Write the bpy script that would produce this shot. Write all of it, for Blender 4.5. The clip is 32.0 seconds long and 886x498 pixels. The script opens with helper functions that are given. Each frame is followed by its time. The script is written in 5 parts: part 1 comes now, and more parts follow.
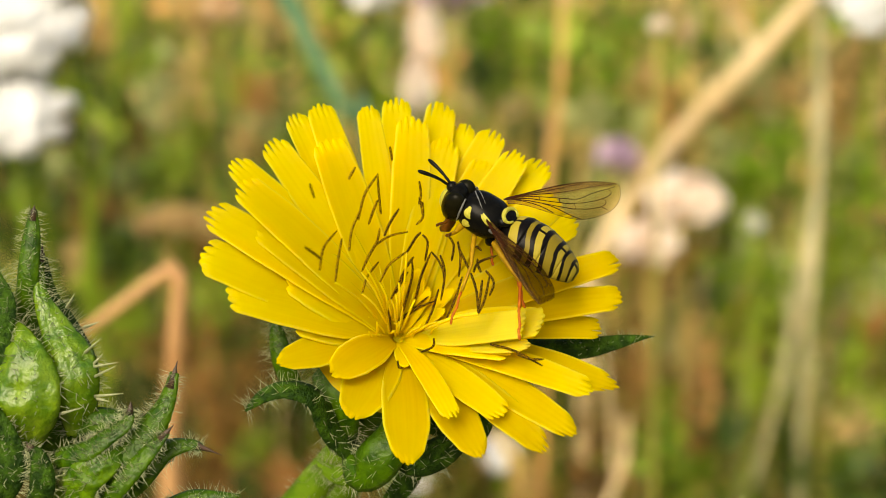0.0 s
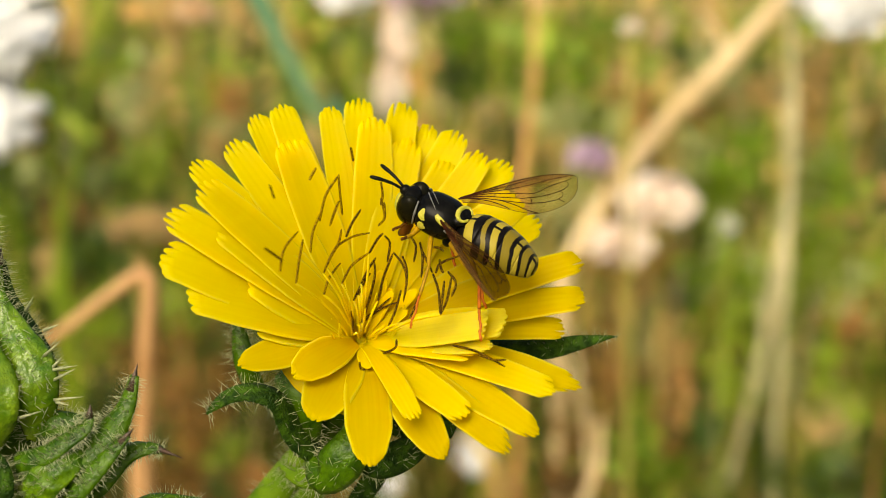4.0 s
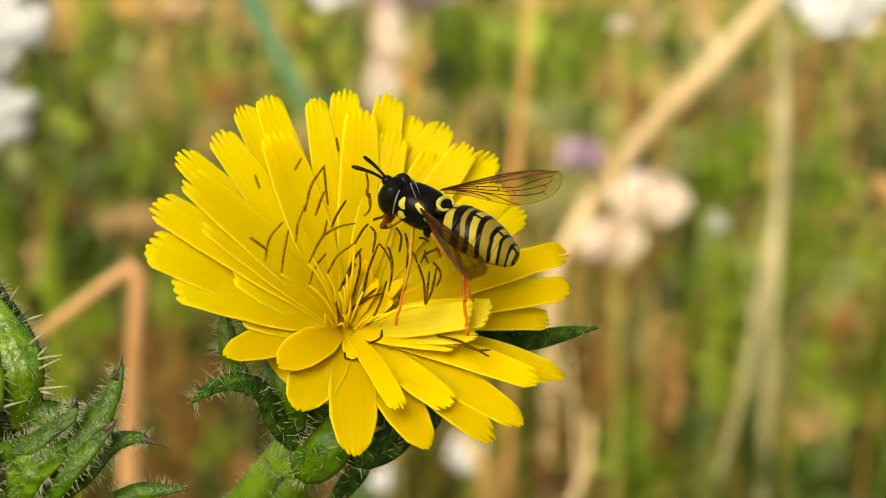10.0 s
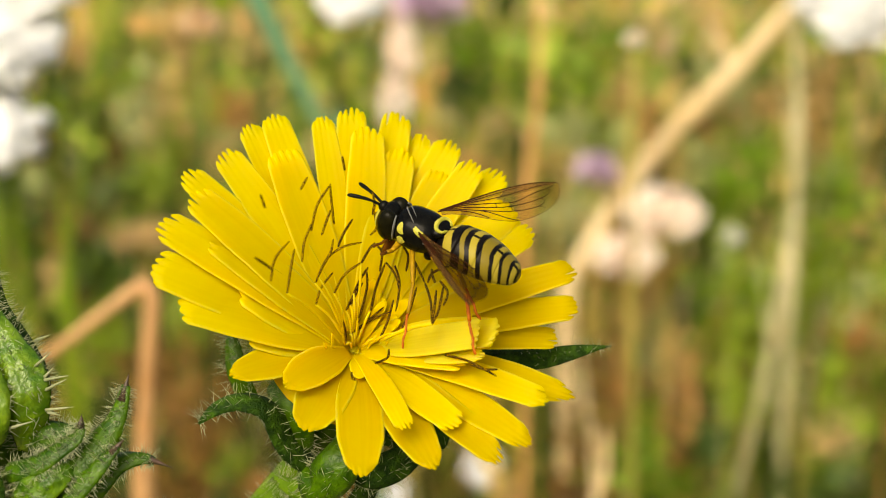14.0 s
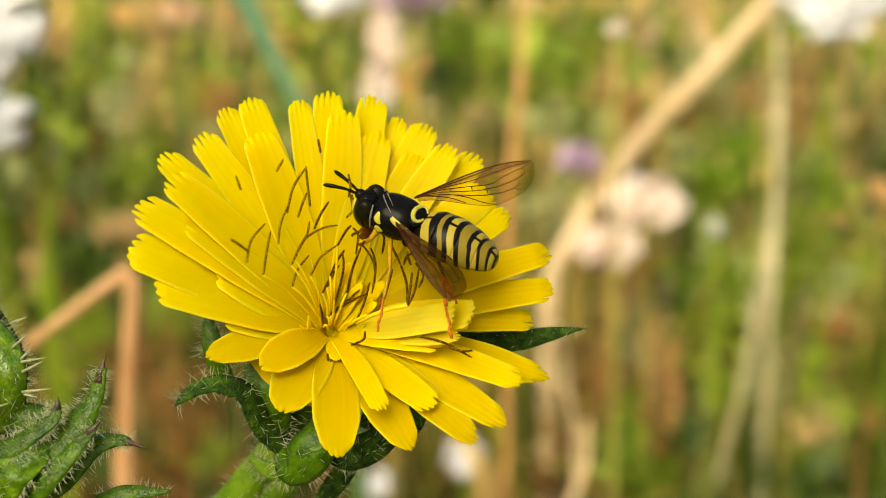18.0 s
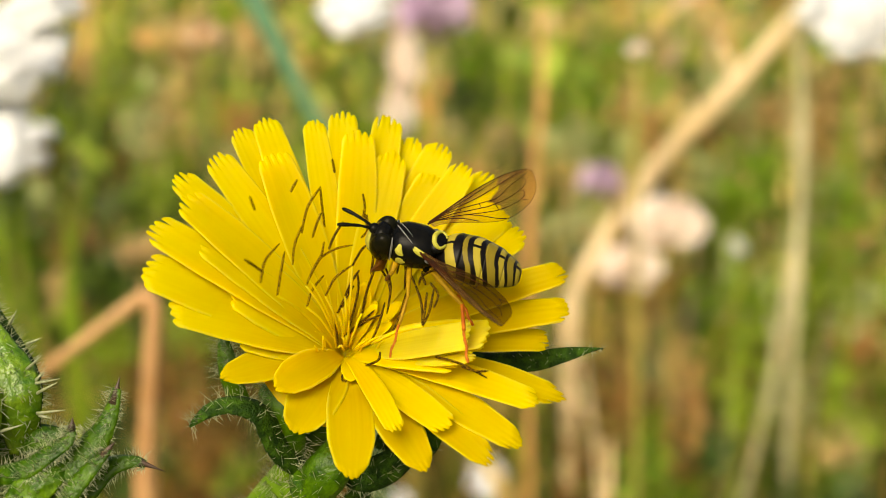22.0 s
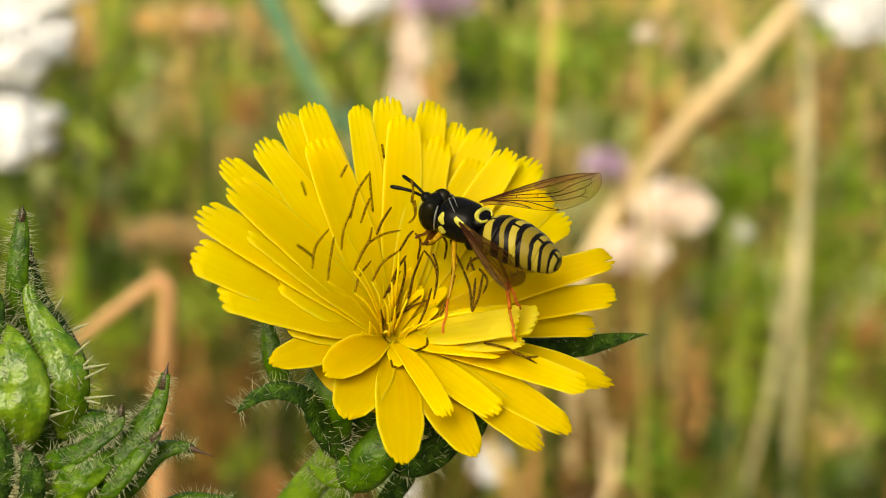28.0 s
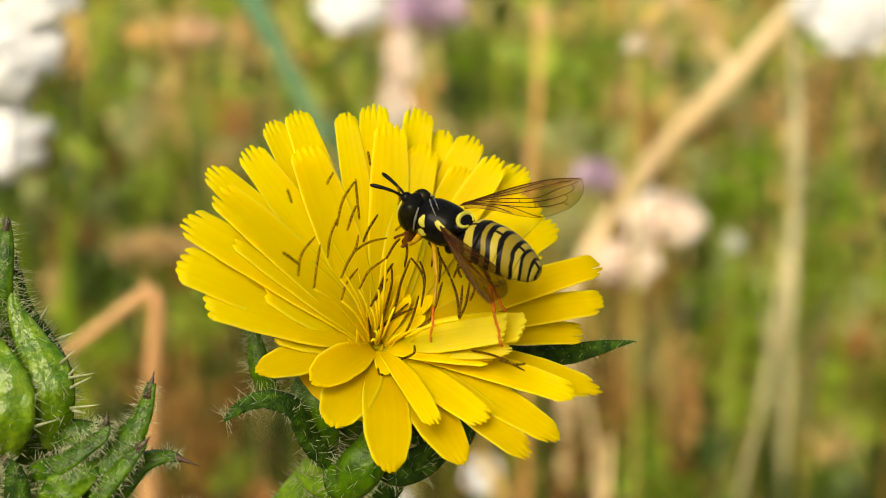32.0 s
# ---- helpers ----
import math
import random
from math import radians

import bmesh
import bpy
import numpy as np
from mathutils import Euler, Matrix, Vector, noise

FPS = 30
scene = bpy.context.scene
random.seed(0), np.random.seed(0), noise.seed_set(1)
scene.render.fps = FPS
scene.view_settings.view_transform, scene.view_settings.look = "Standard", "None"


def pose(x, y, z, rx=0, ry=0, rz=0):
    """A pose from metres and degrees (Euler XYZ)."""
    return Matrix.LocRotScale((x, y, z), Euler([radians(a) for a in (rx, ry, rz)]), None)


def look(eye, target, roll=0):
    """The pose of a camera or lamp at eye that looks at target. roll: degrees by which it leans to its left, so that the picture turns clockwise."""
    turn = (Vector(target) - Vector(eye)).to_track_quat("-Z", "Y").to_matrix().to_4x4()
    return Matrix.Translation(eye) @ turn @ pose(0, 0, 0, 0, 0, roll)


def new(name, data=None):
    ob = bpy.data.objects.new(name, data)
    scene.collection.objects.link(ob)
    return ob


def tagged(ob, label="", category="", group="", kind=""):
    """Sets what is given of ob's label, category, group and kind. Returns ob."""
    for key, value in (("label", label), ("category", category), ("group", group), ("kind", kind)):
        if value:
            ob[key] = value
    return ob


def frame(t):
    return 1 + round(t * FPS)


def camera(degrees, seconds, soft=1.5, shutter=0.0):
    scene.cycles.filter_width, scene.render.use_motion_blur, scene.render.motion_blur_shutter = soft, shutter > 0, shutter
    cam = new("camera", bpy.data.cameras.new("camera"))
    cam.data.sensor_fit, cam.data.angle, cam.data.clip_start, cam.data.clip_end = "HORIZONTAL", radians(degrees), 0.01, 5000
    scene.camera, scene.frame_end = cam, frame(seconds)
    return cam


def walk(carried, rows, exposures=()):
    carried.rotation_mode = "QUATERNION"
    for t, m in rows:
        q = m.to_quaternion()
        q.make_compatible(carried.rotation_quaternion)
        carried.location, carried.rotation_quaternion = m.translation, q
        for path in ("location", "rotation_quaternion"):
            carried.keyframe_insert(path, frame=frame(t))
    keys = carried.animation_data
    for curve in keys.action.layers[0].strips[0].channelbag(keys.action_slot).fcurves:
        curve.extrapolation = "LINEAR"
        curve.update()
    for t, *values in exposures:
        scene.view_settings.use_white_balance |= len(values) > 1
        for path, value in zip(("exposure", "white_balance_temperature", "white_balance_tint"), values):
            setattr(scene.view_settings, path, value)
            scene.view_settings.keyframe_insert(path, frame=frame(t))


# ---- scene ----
PATH = [
    (0.0, pose(0.00357, -0.10513, 0.42969, 77.997, -0.016, 0.005)),
    (0.5, pose(0.00282, -0.10477, 0.43012, 77.836, -0.470, 0.191)),
    (1.0, pose(0.00228, -0.10503, 0.43026, 77.869, -0.449, 0.336)),
    (1.5, pose(0.00288, -0.10521, 0.43019, 77.994, -0.290, 0.427)),
    (2.0, pose(0.00418, -0.10501, 0.42983, 78.110, -0.019, 0.170)),
    (2.5, pose(0.00347, -0.10507, 0.42992, 78.205, -0.315, -0.368)),
    (3.0, pose(0.00535, -0.10466, 0.42954, 78.185, 0.291, -0.341)),
    (3.5, pose(0.00526, -0.10472, 0.42937, 78.173, 0.222, -0.909)),
    (5.5, pose(0.00261, -0.10499, 0.42943, 78.117, -0.299, -0.838)),
    (6.0, pose(0.00424, -0.10486, 0.42902, 78.122, 0.086, -0.588)),
    (6.5, pose(0.00459, -0.10496, 0.42887, 78.118, 0.064, -0.764)),
    (7.0, pose(0.00465, -0.10486, 0.42889, 78.023, -0.040, -0.889)),
    (7.5, pose(0.00427, -0.10494, 0.42903, 77.969, -0.150, -1.031)),
    (8.0, pose(0.00344, -0.10494, 0.42931, 77.881, -0.247, -0.997)),
    (8.5, pose(0.00354, -0.10534, 0.42927, 78.011, -0.327, -0.919)),
    (9.0, pose(0.00453, -0.10540, 0.42914, 78.044, -0.200, -0.811)),
    (9.5, pose(0.00555, -0.10524, 0.42901, 78.006, -0.174, -0.983)),
    (10.0, pose(0.00520, -0.10524, 0.42886, 78.099, -0.204, -1.291)),
    (10.5, pose(0.00511, -0.10510, 0.42884, 78.101, -0.109, -1.255)),
    (11.0, pose(0.00464, -0.10494, 0.42903, 78.018, -0.240, -1.336)),
    (11.5, pose(0.00356, -0.10512, 0.42925, 78.008, -0.213, -1.142)),
    (12.0, pose(0.00309, -0.10490, 0.42954, 78.023, -0.406, -0.858)),
    (12.5, pose(0.00250, -0.10516, 0.42972, 78.286, -0.488, -0.586)),
    (13.0, pose(0.00483, -0.10474, 0.42954, 78.375, 0.168, -0.237)),
    (13.5, pose(0.00399, -0.10488, 0.42936, 78.657, -0.050, -0.733)),
    (14.0, pose(0.00593, -0.10469, 0.42911, 78.688, 0.174, -0.661)),
    (14.5, pose(0.00601, -0.10513, 0.42885, 78.751, 0.075, -1.259)),
    (16.5, pose(0.00463, -0.10612, 0.42878, 78.428, -0.081, -1.732)),
    (17.0, pose(0.00517, -0.10608, 0.42892, 78.366, -0.085, -1.460)),
    (17.5, pose(0.00533, -0.10584, 0.42872, 78.439, 0.039, -1.501)),
    (18.0, pose(0.00657, -0.10537, 0.42847, 78.367, 0.072, -1.311)),
    (18.5, pose(0.00767, -0.10517, 0.42851, 78.315, 0.117, -1.338)),
    (19.0, pose(0.00644, -0.10510, 0.42847, 78.351, 0.168, -1.533)),
    (19.5, pose(0.00729, -0.10482, 0.42824, 78.403, 0.451, -1.204)),
    (20.0, pose(0.00626, -0.10495, 0.42885, 78.462, 0.047, -1.037)),
    (20.5, pose(0.00591, -0.10470, 0.42884, 78.719, 0.220, -0.494)),
    (21.0, pose(0.00720, -0.10471, 0.42849, 79.044, 0.539, -0.199)),
    (21.5, pose(0.00710, -0.10482, 0.42832, 79.228, 0.514, -0.249)),
    (22.0, pose(0.00720, -0.10491, 0.42826, 79.267, 0.430, -0.388)),
    (22.5, pose(0.00693, -0.10490, 0.42809, 79.267, 0.530, -0.586)),
    (23.0, pose(0.00713, -0.10492, 0.42785, 79.145, 0.564, -0.853)),
    (23.5, pose(0.00569, -0.10502, 0.42787, 79.002, 0.541, -1.147)),
    (24.0, pose(0.00508, -0.10504, 0.42800, 78.889, 0.454, -1.169)),
    (24.5, pose(0.00402, -0.10516, 0.42831, 78.876, 0.227, -0.990)),
    (25.0, pose(0.00530, -0.10466, 0.42848, 78.813, 0.229, -0.663)),
    (25.5, pose(0.00644, -0.10445, 0.42849, 78.786, 0.414, -0.484)),
    (27.5, pose(0.00475, -0.10420, 0.42800, 78.637, 0.438, -0.833)),
    (28.0, pose(0.00313, -0.10472, 0.42836, 78.601, 0.285, -0.614)),
    (28.5, pose(0.00304, -0.10483, 0.42850, 78.712, 0.259, -0.525)),
    (29.0, pose(0.00413, -0.10452, 0.42848, 78.816, 0.472, -0.313)),
    (29.5, pose(0.00411, -0.10425, 0.42816, 79.025, 0.489, -0.543)),
    (30.0, pose(0.00453, -0.10451, 0.42799, 79.124, 0.579, -0.774)),
    (30.5, pose(0.00441, -0.10459, 0.42787, 79.161, 0.560, -0.985)),
    (31.0, pose(0.00375, -0.10459, 0.42801, 79.115, 0.391, -1.234)),
    (31.5, pose(0.00316, -0.10444, 0.42796, 79.130, 0.407, -1.187)),
    (32.0, pose(0.00352, -0.10446, 0.42786, 79.151, 0.458, -0.987)),
]
cam = camera(36, 32.0, soft=0.65)
cam.data.dof.use_dof = True
cam.data.dof.focus_distance = 0.1035
cam.data.dof.aperture_fstop = 25.0
walk(cam, PATH, [(0.0, 0.20, 8000, 6), (12.0, 0.23, 8000, 6), (19.0, 0.25, 8000, 6), (23.0, 0.23, 8000, 6), (32.0, 0.20, 8000, 6)])

# ---- light ----
world = bpy.data.worlds.new("sky")
scene.world = world
world.use_nodes = True
wn = world.node_tree
sky = wn.nodes.new("ShaderNodeTexSky")
sky.sky_type = "NISHITA"
sky.sun_disc = False
sky.sun_elevation = radians(40)
sky.sun_rotation = radians(200)
sky.dust_density = 4.0
wn.links.new(sky.outputs[0], wn.nodes["Background"].inputs[0])
wn.nodes["Background"].inputs[1].default_value = 0.15
sun = new("sun", bpy.data.lights.new("sun", "SUN"))
sun.data.energy = 3.0
sun.data.angle = radians(40)
sun.data.color = (1.0, 0.96, 0.87)
sun.matrix_world = look((-0.55, -1.3, 1.2), (0, 0, 0))


# ---- materials ----
def nodes_of(name):
    m = bpy.data.materials.new(name)
    m.use_nodes = True
    t = m.node_tree
    return m, t, t.nodes["Principled BSDF"], t.nodes["Material Output"]


def tint(c, k):
    return (min(1, c[0] * k), min(1, c[1] * k), min(1, c[2] * k), 1)


def surface(name, col, col2=None, rough=0.5, scale=2500.0, fine=12000.0, bump=0.15, metal=0.0, translucent=0.0, spec=0.5, lo=0.35, hi=0.65, size=0.0001, hue_random=0.0):
    """Two-scale mottled surface; scales are per metre."""
    m, t, b, out = nodes_of(name)
    n, k = t.nodes, t.links
    co = n.new("ShaderNodeTexCoord")
    big = n.new("ShaderNodeTexNoise")
    big.inputs["Scale"].default_value = scale
    big.inputs["Detail"].default_value = 4
    small = n.new("ShaderNodeTexNoise")
    small.inputs["Scale"].default_value = fine
    small.inputs["Detail"].default_value = 3
    k.new(co.outputs["Object"], big.inputs["Vector"])
    k.new(co.outputs["Object"], small.inputs["Vector"])
    ramp = n.new("ShaderNodeValToRGB")
    ramp.color_ramp.elements[0].position, ramp.color_ramp.elements[1].position = lo, hi
    ramp.color_ramp.elements[0].color = (*col, 1)
    ramp.color_ramp.elements[1].color = (*(col2 or tint(col, 1.35)[:3]), 1)
    k.new(big.outputs["Fac"], ramp.inputs["Fac"])
    hsv = n.new("ShaderNodeHueSaturation")
    mr = n.new("ShaderNodeMapRange")
    mr.inputs["To Min"].default_value, mr.inputs["To Max"].default_value = 0.78, 1.22
    k.new(small.outputs["Fac"], mr.inputs["Value"])
    k.new(mr.outputs["Result"], hsv.inputs["Value"])
    k.new(ramp.outputs["Color"], hsv.inputs["Color"])
    color = hsv.outputs["Color"]
    if hue_random:
        geo = n.new("ShaderNodeNewGeometry")
        h2 = n.new("ShaderNodeHueSaturation")
        m2 = n.new("ShaderNodeMapRange")
        m2.inputs["To Min"].default_value, m2.inputs["To Max"].default_value = 1 - hue_random, 1 + hue_random
        k.new(geo.outputs["Random Per Island"], m2.inputs["Value"])
        k.new(m2.outputs["Result"], h2.inputs["Value"])
        k.new(color, h2.inputs["Color"])
        color = h2.outputs["Color"]
    k.new(color, b.inputs["Base Color"])
    b.inputs["Roughness"].default_value = rough
    b.inputs["Metallic"].default_value = metal
    b.inputs["Specular IOR Level"].default_value = spec
    if bump:
        bp = n.new("ShaderNodeBump")
        bp.inputs["Strength"].default_value = bump
        bp.inputs["Distance"].default_value = size
        k.new(small.outputs["Fac"], bp.inputs["Height"])
        k.new(bp.outputs["Normal"], b.inputs["Normal"])
    if translucent:
        tr = n.new("ShaderNodeBsdfTranslucent")
        k.new(color, tr.inputs["Color"])
        mix = n.new("ShaderNodeMixShader")
        mix.inputs[0].default_value = translucent
        k.new(b.outputs[0], mix.inputs[1])
        k.new(tr.outputs[0], mix.inputs[2])
        k.new(mix.outputs[0], out.inputs["Surface"])
    return m


def ligule_surface(name="ligule_yellow", low=(0.705, 0.420, 0.0003), high=(0.75, 0.462, 0.0010), end=(0.81, 0.575, 0.012), soak=0.92):
    """Yellow ligule: fine streaks along its length, each ligule a little different."""
    m, t, b, out = nodes_of(name)
    n, k = t.nodes, t.links
    uv = n.new("ShaderNodeUVMap")
    uv.uv_map = "along"
    mp = n.new("ShaderNodeMapping")
    mp.inputs["Scale"].default_value = (26, 1.3, 1)
    k.new(uv.outputs[0], mp.inputs["Vector"])
    info = n.new("ShaderNodeObjectInfo")
    add = n.new("ShaderNodeVectorMath")
    add.operation = "ADD"
    k.new(mp.outputs[0], add.inputs[0])
    k.new(info.outputs["Random"], add.inputs[1])
    st = n.new("ShaderNodeTexNoise")
    st.inputs["Scale"].default_value = 1.0
    st.inputs["Detail"].default_value = 3
    k.new(add.outputs[0], st.inputs["Vector"])
    ramp = n.new("ShaderNodeValToRGB")
    ramp.color_ramp.elements[0].position, ramp.color_ramp.elements[1].position = 0.25, 0.75
    ramp.color_ramp.elements[0].color = (*low, 1)
    ramp.color_ramp.elements[1].color = (*high, 1)
    k.new(st.outputs["Fac"], ramp.inputs["Fac"])
    # paler towards the toothed tip
    sep = n.new("ShaderNodeSeparateXYZ")
    k.new(uv.outputs[0], sep.inputs[0])
    tip = n.new("ShaderNodeMapRange")
    tip.inputs["From Min"].default_value, tip.inputs["From Max"].default_value = 0.35, 1.0
    tip.inputs["To Max"].default_value = 0.55
    k.new(sep.outputs["Y"], tip.inputs["Value"])
    mix = n.new("ShaderNodeMixRGB")
    mix.inputs[2].default_value = (*end, 1)
    k.new(tip.outputs["Result"], mix.inputs[0])
    k.new(ramp.outputs["Color"], mix.inputs[1])
    # thin margins coloured paler, for the light that shines through the edges
    off = n.new("ShaderNodeMath")
    off.operation = "SUBTRACT"
    off.inputs[1].default_value = 0.5
    k.new(sep.outputs["X"], off.inputs[0])
    far = n.new("ShaderNodeMath")
    far.operation = "ABSOLUTE"
    k.new(off.outputs[0], far.inputs[0])
    rim = n.new("ShaderNodeMapRange")
    rim.inputs["From Min"].default_value, rim.inputs["From Max"].default_value = 0.41, 0.5
    rim.inputs["To Max"].default_value = 0.7
    k.new(far.outputs[0], rim.inputs["Value"])
    edge = n.new("ShaderNodeMixRGB")
    edge.inputs[2].default_value = (0.83, 0.63, 0.04, 1)
    k.new(rim.outputs["Result"], edge.inputs[0])
    k.new(mix.outputs[0], edge.inputs[1])
    hsv = n.new("ShaderNodeHueSaturation")
    mr = n.new("ShaderNodeMapRange")
    mr.inputs["To Min"].default_value, mr.inputs["To Max"].default_value = 0.93, 1.07
    k.new(info.outputs["Random"], mr.inputs["Value"])
    k.new(mr.outputs["Result"], hsv.inputs["Value"])
    k.new(edge.outputs[0], hsv.inputs["Color"])
    k.new(hsv.outputs[0], b.inputs["Base Color"])
    b.inputs["Roughness"].default_value = 0.6
    b.inputs["Specular IOR Level"].default_value = 0.1
    # light soaks through the thin tissue
    b.inputs["Subsurface Weight"].default_value = soak
    b.inputs["Subsurface Radius"].default_value = (1.0, 0.8, 0.12)
    b.inputs["Subsurface Scale"].default_value = 0.0006
    bp = n.new("ShaderNodeBump")
    bp.inputs["Strength"].default_value = 0.07
    bp.inputs["Distance"].default_value = 0.0001
    k.new(st.outputs["Fac"], bp.inputs["Height"])
    k.new(bp.outputs["Normal"], b.inputs["Normal"])
    tr = n.new("ShaderNodeBsdfTranslucent")
    k.new(hsv.outputs[0], tr.inputs["Color"])
    ms = n.new("ShaderNodeMixShader")
    ms.inputs[0].default_value = 0.22
    k.new(b.outputs[0], ms.inputs[1])
    k.new(tr.outputs[0], ms.inputs[2])
    k.new(ms.outputs[0], out.inputs["Surface"])
    return m


def speckled(name, base, dark, scale, cut):
    """Dark granules scattered on a lighter ground."""
    m, t, b, out = nodes_of(name)
    n, k = t.nodes, t.links
    co = n.new("ShaderNodeTexCoord")
    no = n.new("ShaderNodeTexNoise")
    no.inputs["Scale"].default_value = scale
    no.inputs["Detail"].default_value = 2
    k.new(co.outputs["Object"], no.inputs["Vector"])
    r = n.new("ShaderNodeValToRGB")
    r.color_ramp.elements[0].position, r.color_ramp.elements[1].position = cut - 0.05, cut + 0.06
    r.color_ramp.elements[0].color, r.color_ramp.elements[1].color = (*dark, 1), (*base, 1)
    k.new(no.outputs["Fac"], r.inputs["Fac"])
    k.new(r.outputs["Color"], b.inputs["Base Color"])
    b.inputs["Roughness"].default_value = 0.8
    b.inputs["Specular IOR Level"].default_value = 0.05
    return m


def membrane(name="wing_film", clear=(0.97, 0.925, 0.74)):
    """Clear wing film, amber with a brown leading edge; its along-wing map runs 0 to 1 across the chord."""
    m, t, b, out = nodes_of(name)
    n, k = t.nodes, t.links
    uv = n.new("ShaderNodeUVMap")
    uv.uv_map = "along"
    sep = n.new("ShaderNodeSeparateXYZ")
    k.new(uv.outputs[0], sep.inputs[0])
    ramp = n.new("ShaderNodeValToRGB")
    e = ramp.color_ramp.elements
    e[0].position, e[0].color = 0.13, (0.42, 0.42, 0.42, 1)
    e[1].position, e[1].color = 0.25, (0.035, 0.035, 0.035, 1)
    k.new(sep.outputs["X"], ramp.inputs["Fac"])
    r2 = n.new("ShaderNodeValToRGB")
    q = r2.color_ramp.elements
    q[0].position, q[0].color = 0.10, (0.30, 0.30, 0.30, 1)
    q[1].position, q[1].color = 0.45, (0.0, 0.0, 0.0, 1)
    k.new(sep.outputs["Y"], r2.inputs["Fac"])
    mul = n.new("ShaderNodeMixRGB")
    mul.blend_type = "ADD"
    mul.inputs[0].default_value = 1.0
    k.new(ramp.outputs[0], mul.inputs[1])
    k.new(r2.outputs[0], mul.inputs[2])
    b.inputs["Base Color"].default_value = (0.13, 0.066, 0.020, 1)
    b.inputs["Roughness"].default_value = 0.22
    b.inputs["Specular IOR Level"].default_value = 0.12
    tr = n.new("ShaderNodeBsdfTransparent")
    tr.inputs["Color"].default_value = (*clear, 1)
    ms = n.new("ShaderNodeMixShader")
    k.new(mul.outputs[0], ms.inputs[0])
    k.new(tr.outputs[0], ms.inputs[1])
    k.new(b.outputs[0], ms.inputs[2])
    k.new(ms.outputs[0], out.inputs["Surface"])
    return m


def banded():
    """Wasp-like bands across the abdomen, bowed forwards at the sides."""
    m, t, b, out = nodes_of("abdomen_bands")
    n, k = t.nodes, t.links
    co = n.new("ShaderNodeTexCoord")
    sep = n.new("ShaderNodeSeparateXYZ")
    k.new(co.outputs["Object"], sep.inputs[0])
    yy = n.new("ShaderNodeMath")
    yy.operation = "MULTIPLY"
    k.new(sep.outputs["Y"], yy.inputs[0])
    k.new(sep.outputs["Y"], yy.inputs[1])
    mad = n.new("ShaderNodeMath")
    mad.operation = "MULTIPLY_ADD"
    mad.inputs[1].default_value = 190.0
    k.new(yy.outputs[0], mad.inputs[0])
    k.new(sep.outputs["X"], mad.inputs[2])
    no = n.new("ShaderNodeTexNoise")
    no.inputs["Scale"].default_value = 900
    k.new(co.outputs["Object"], no.inputs["Vector"])
    wob = n.new("ShaderNodeMath")
    wob.operation = "MULTIPLY_ADD"
    wob.inputs[1].default_value = 0.0003
    k.new(no.outputs["Fac"], wob.inputs[0])
    k.new(mad.outputs[0], wob.inputs[2])
    mr = n.new("ShaderNodeMapRange")
    mr.inputs["From Min"].default_value, mr.inputs["From Max"].default_value = -0.0017, -0.0083
    k.new(wob.outputs[0], mr.inputs["Value"])
    ramp = n.new("ShaderNodeValToRGB")
    ramp.color_ramp.interpolation = "CONSTANT"
    Y, M, K, O = (0.30, 0.24, 0.030, 1), (0.26, 0.205, 0.025, 1), (0.004, 0.003, 0.0025, 1), (0.165, 0.125, 0.014, 1)
    stops = [(0.0, K), (0.03, Y), (0.12, K), (0.225, O), (0.285, K), (0.345, Y), (0.43, K), (0.495, O), (0.60, K), (0.65, M), (0.725, K), (0.765, O), (0.84, K), (0.875, M), (0.925, K), (0.945, O)]
    # the bright bands are parted on the middle line of the back
    parted = n.new("ShaderNodeValToRGB")
    parted.color_ramp.interpolation = "CONSTANT"
    for el, row in ((ramp.color_ramp.elements, stops), (parted.color_ramp.elements, [(p, K if c in (Y, M) else c) for p, c in stops])):
        el[0].position, el[0].color = row[0]
        el[1].position, el[1].color = row[1]
        for p, c in row[2:]:
            el.new(p).color = c
    k.new(mr.outputs[0], ramp.inputs["Fac"])
    k.new(mr.outputs[0], parted.inputs["Fac"])
    side = n.new("ShaderNodeMath")
    side.operation = "ABSOLUTE"
    k.new(sep.outputs["Y"], side.inputs[0])
    gap = n.new("ShaderNodeMath")
    gap.operation = "LESS_THAN"
    gap.inputs[1].default_value = 0.00013
    k.new(side.outputs[0], gap.inputs[0])
    pick = n.new("ShaderNodeMixRGB")
    k.new(gap.outputs[0], pick.inputs[0])
    k.new(ramp.outputs[0], pick.inputs[1])
    k.new(parted.outputs[0], pick.inputs[2])
    k.new(pick.outputs[0], b.inputs["Base Color"])
    b.inputs["Roughness"].default_value = 0.32
    b.inputs["Specular IOR Level"].default_value = 0.10
    f2 = n.new("ShaderNodeTexNoise")
    f2.inputs["Scale"].default_value = 14000
    k.new(co.outputs["Object"], f2.inputs["Vector"])
    bp = n.new("ShaderNodeBump")
    bp.inputs["Strength"].default_value = 0.25
    bp.inputs["Distance"].default_value = 0.00005
    k.new(f2.outputs["Fac"], bp.inputs["Height"])
    k.new(bp.outputs["Normal"], b.inputs["Normal"])
    return m


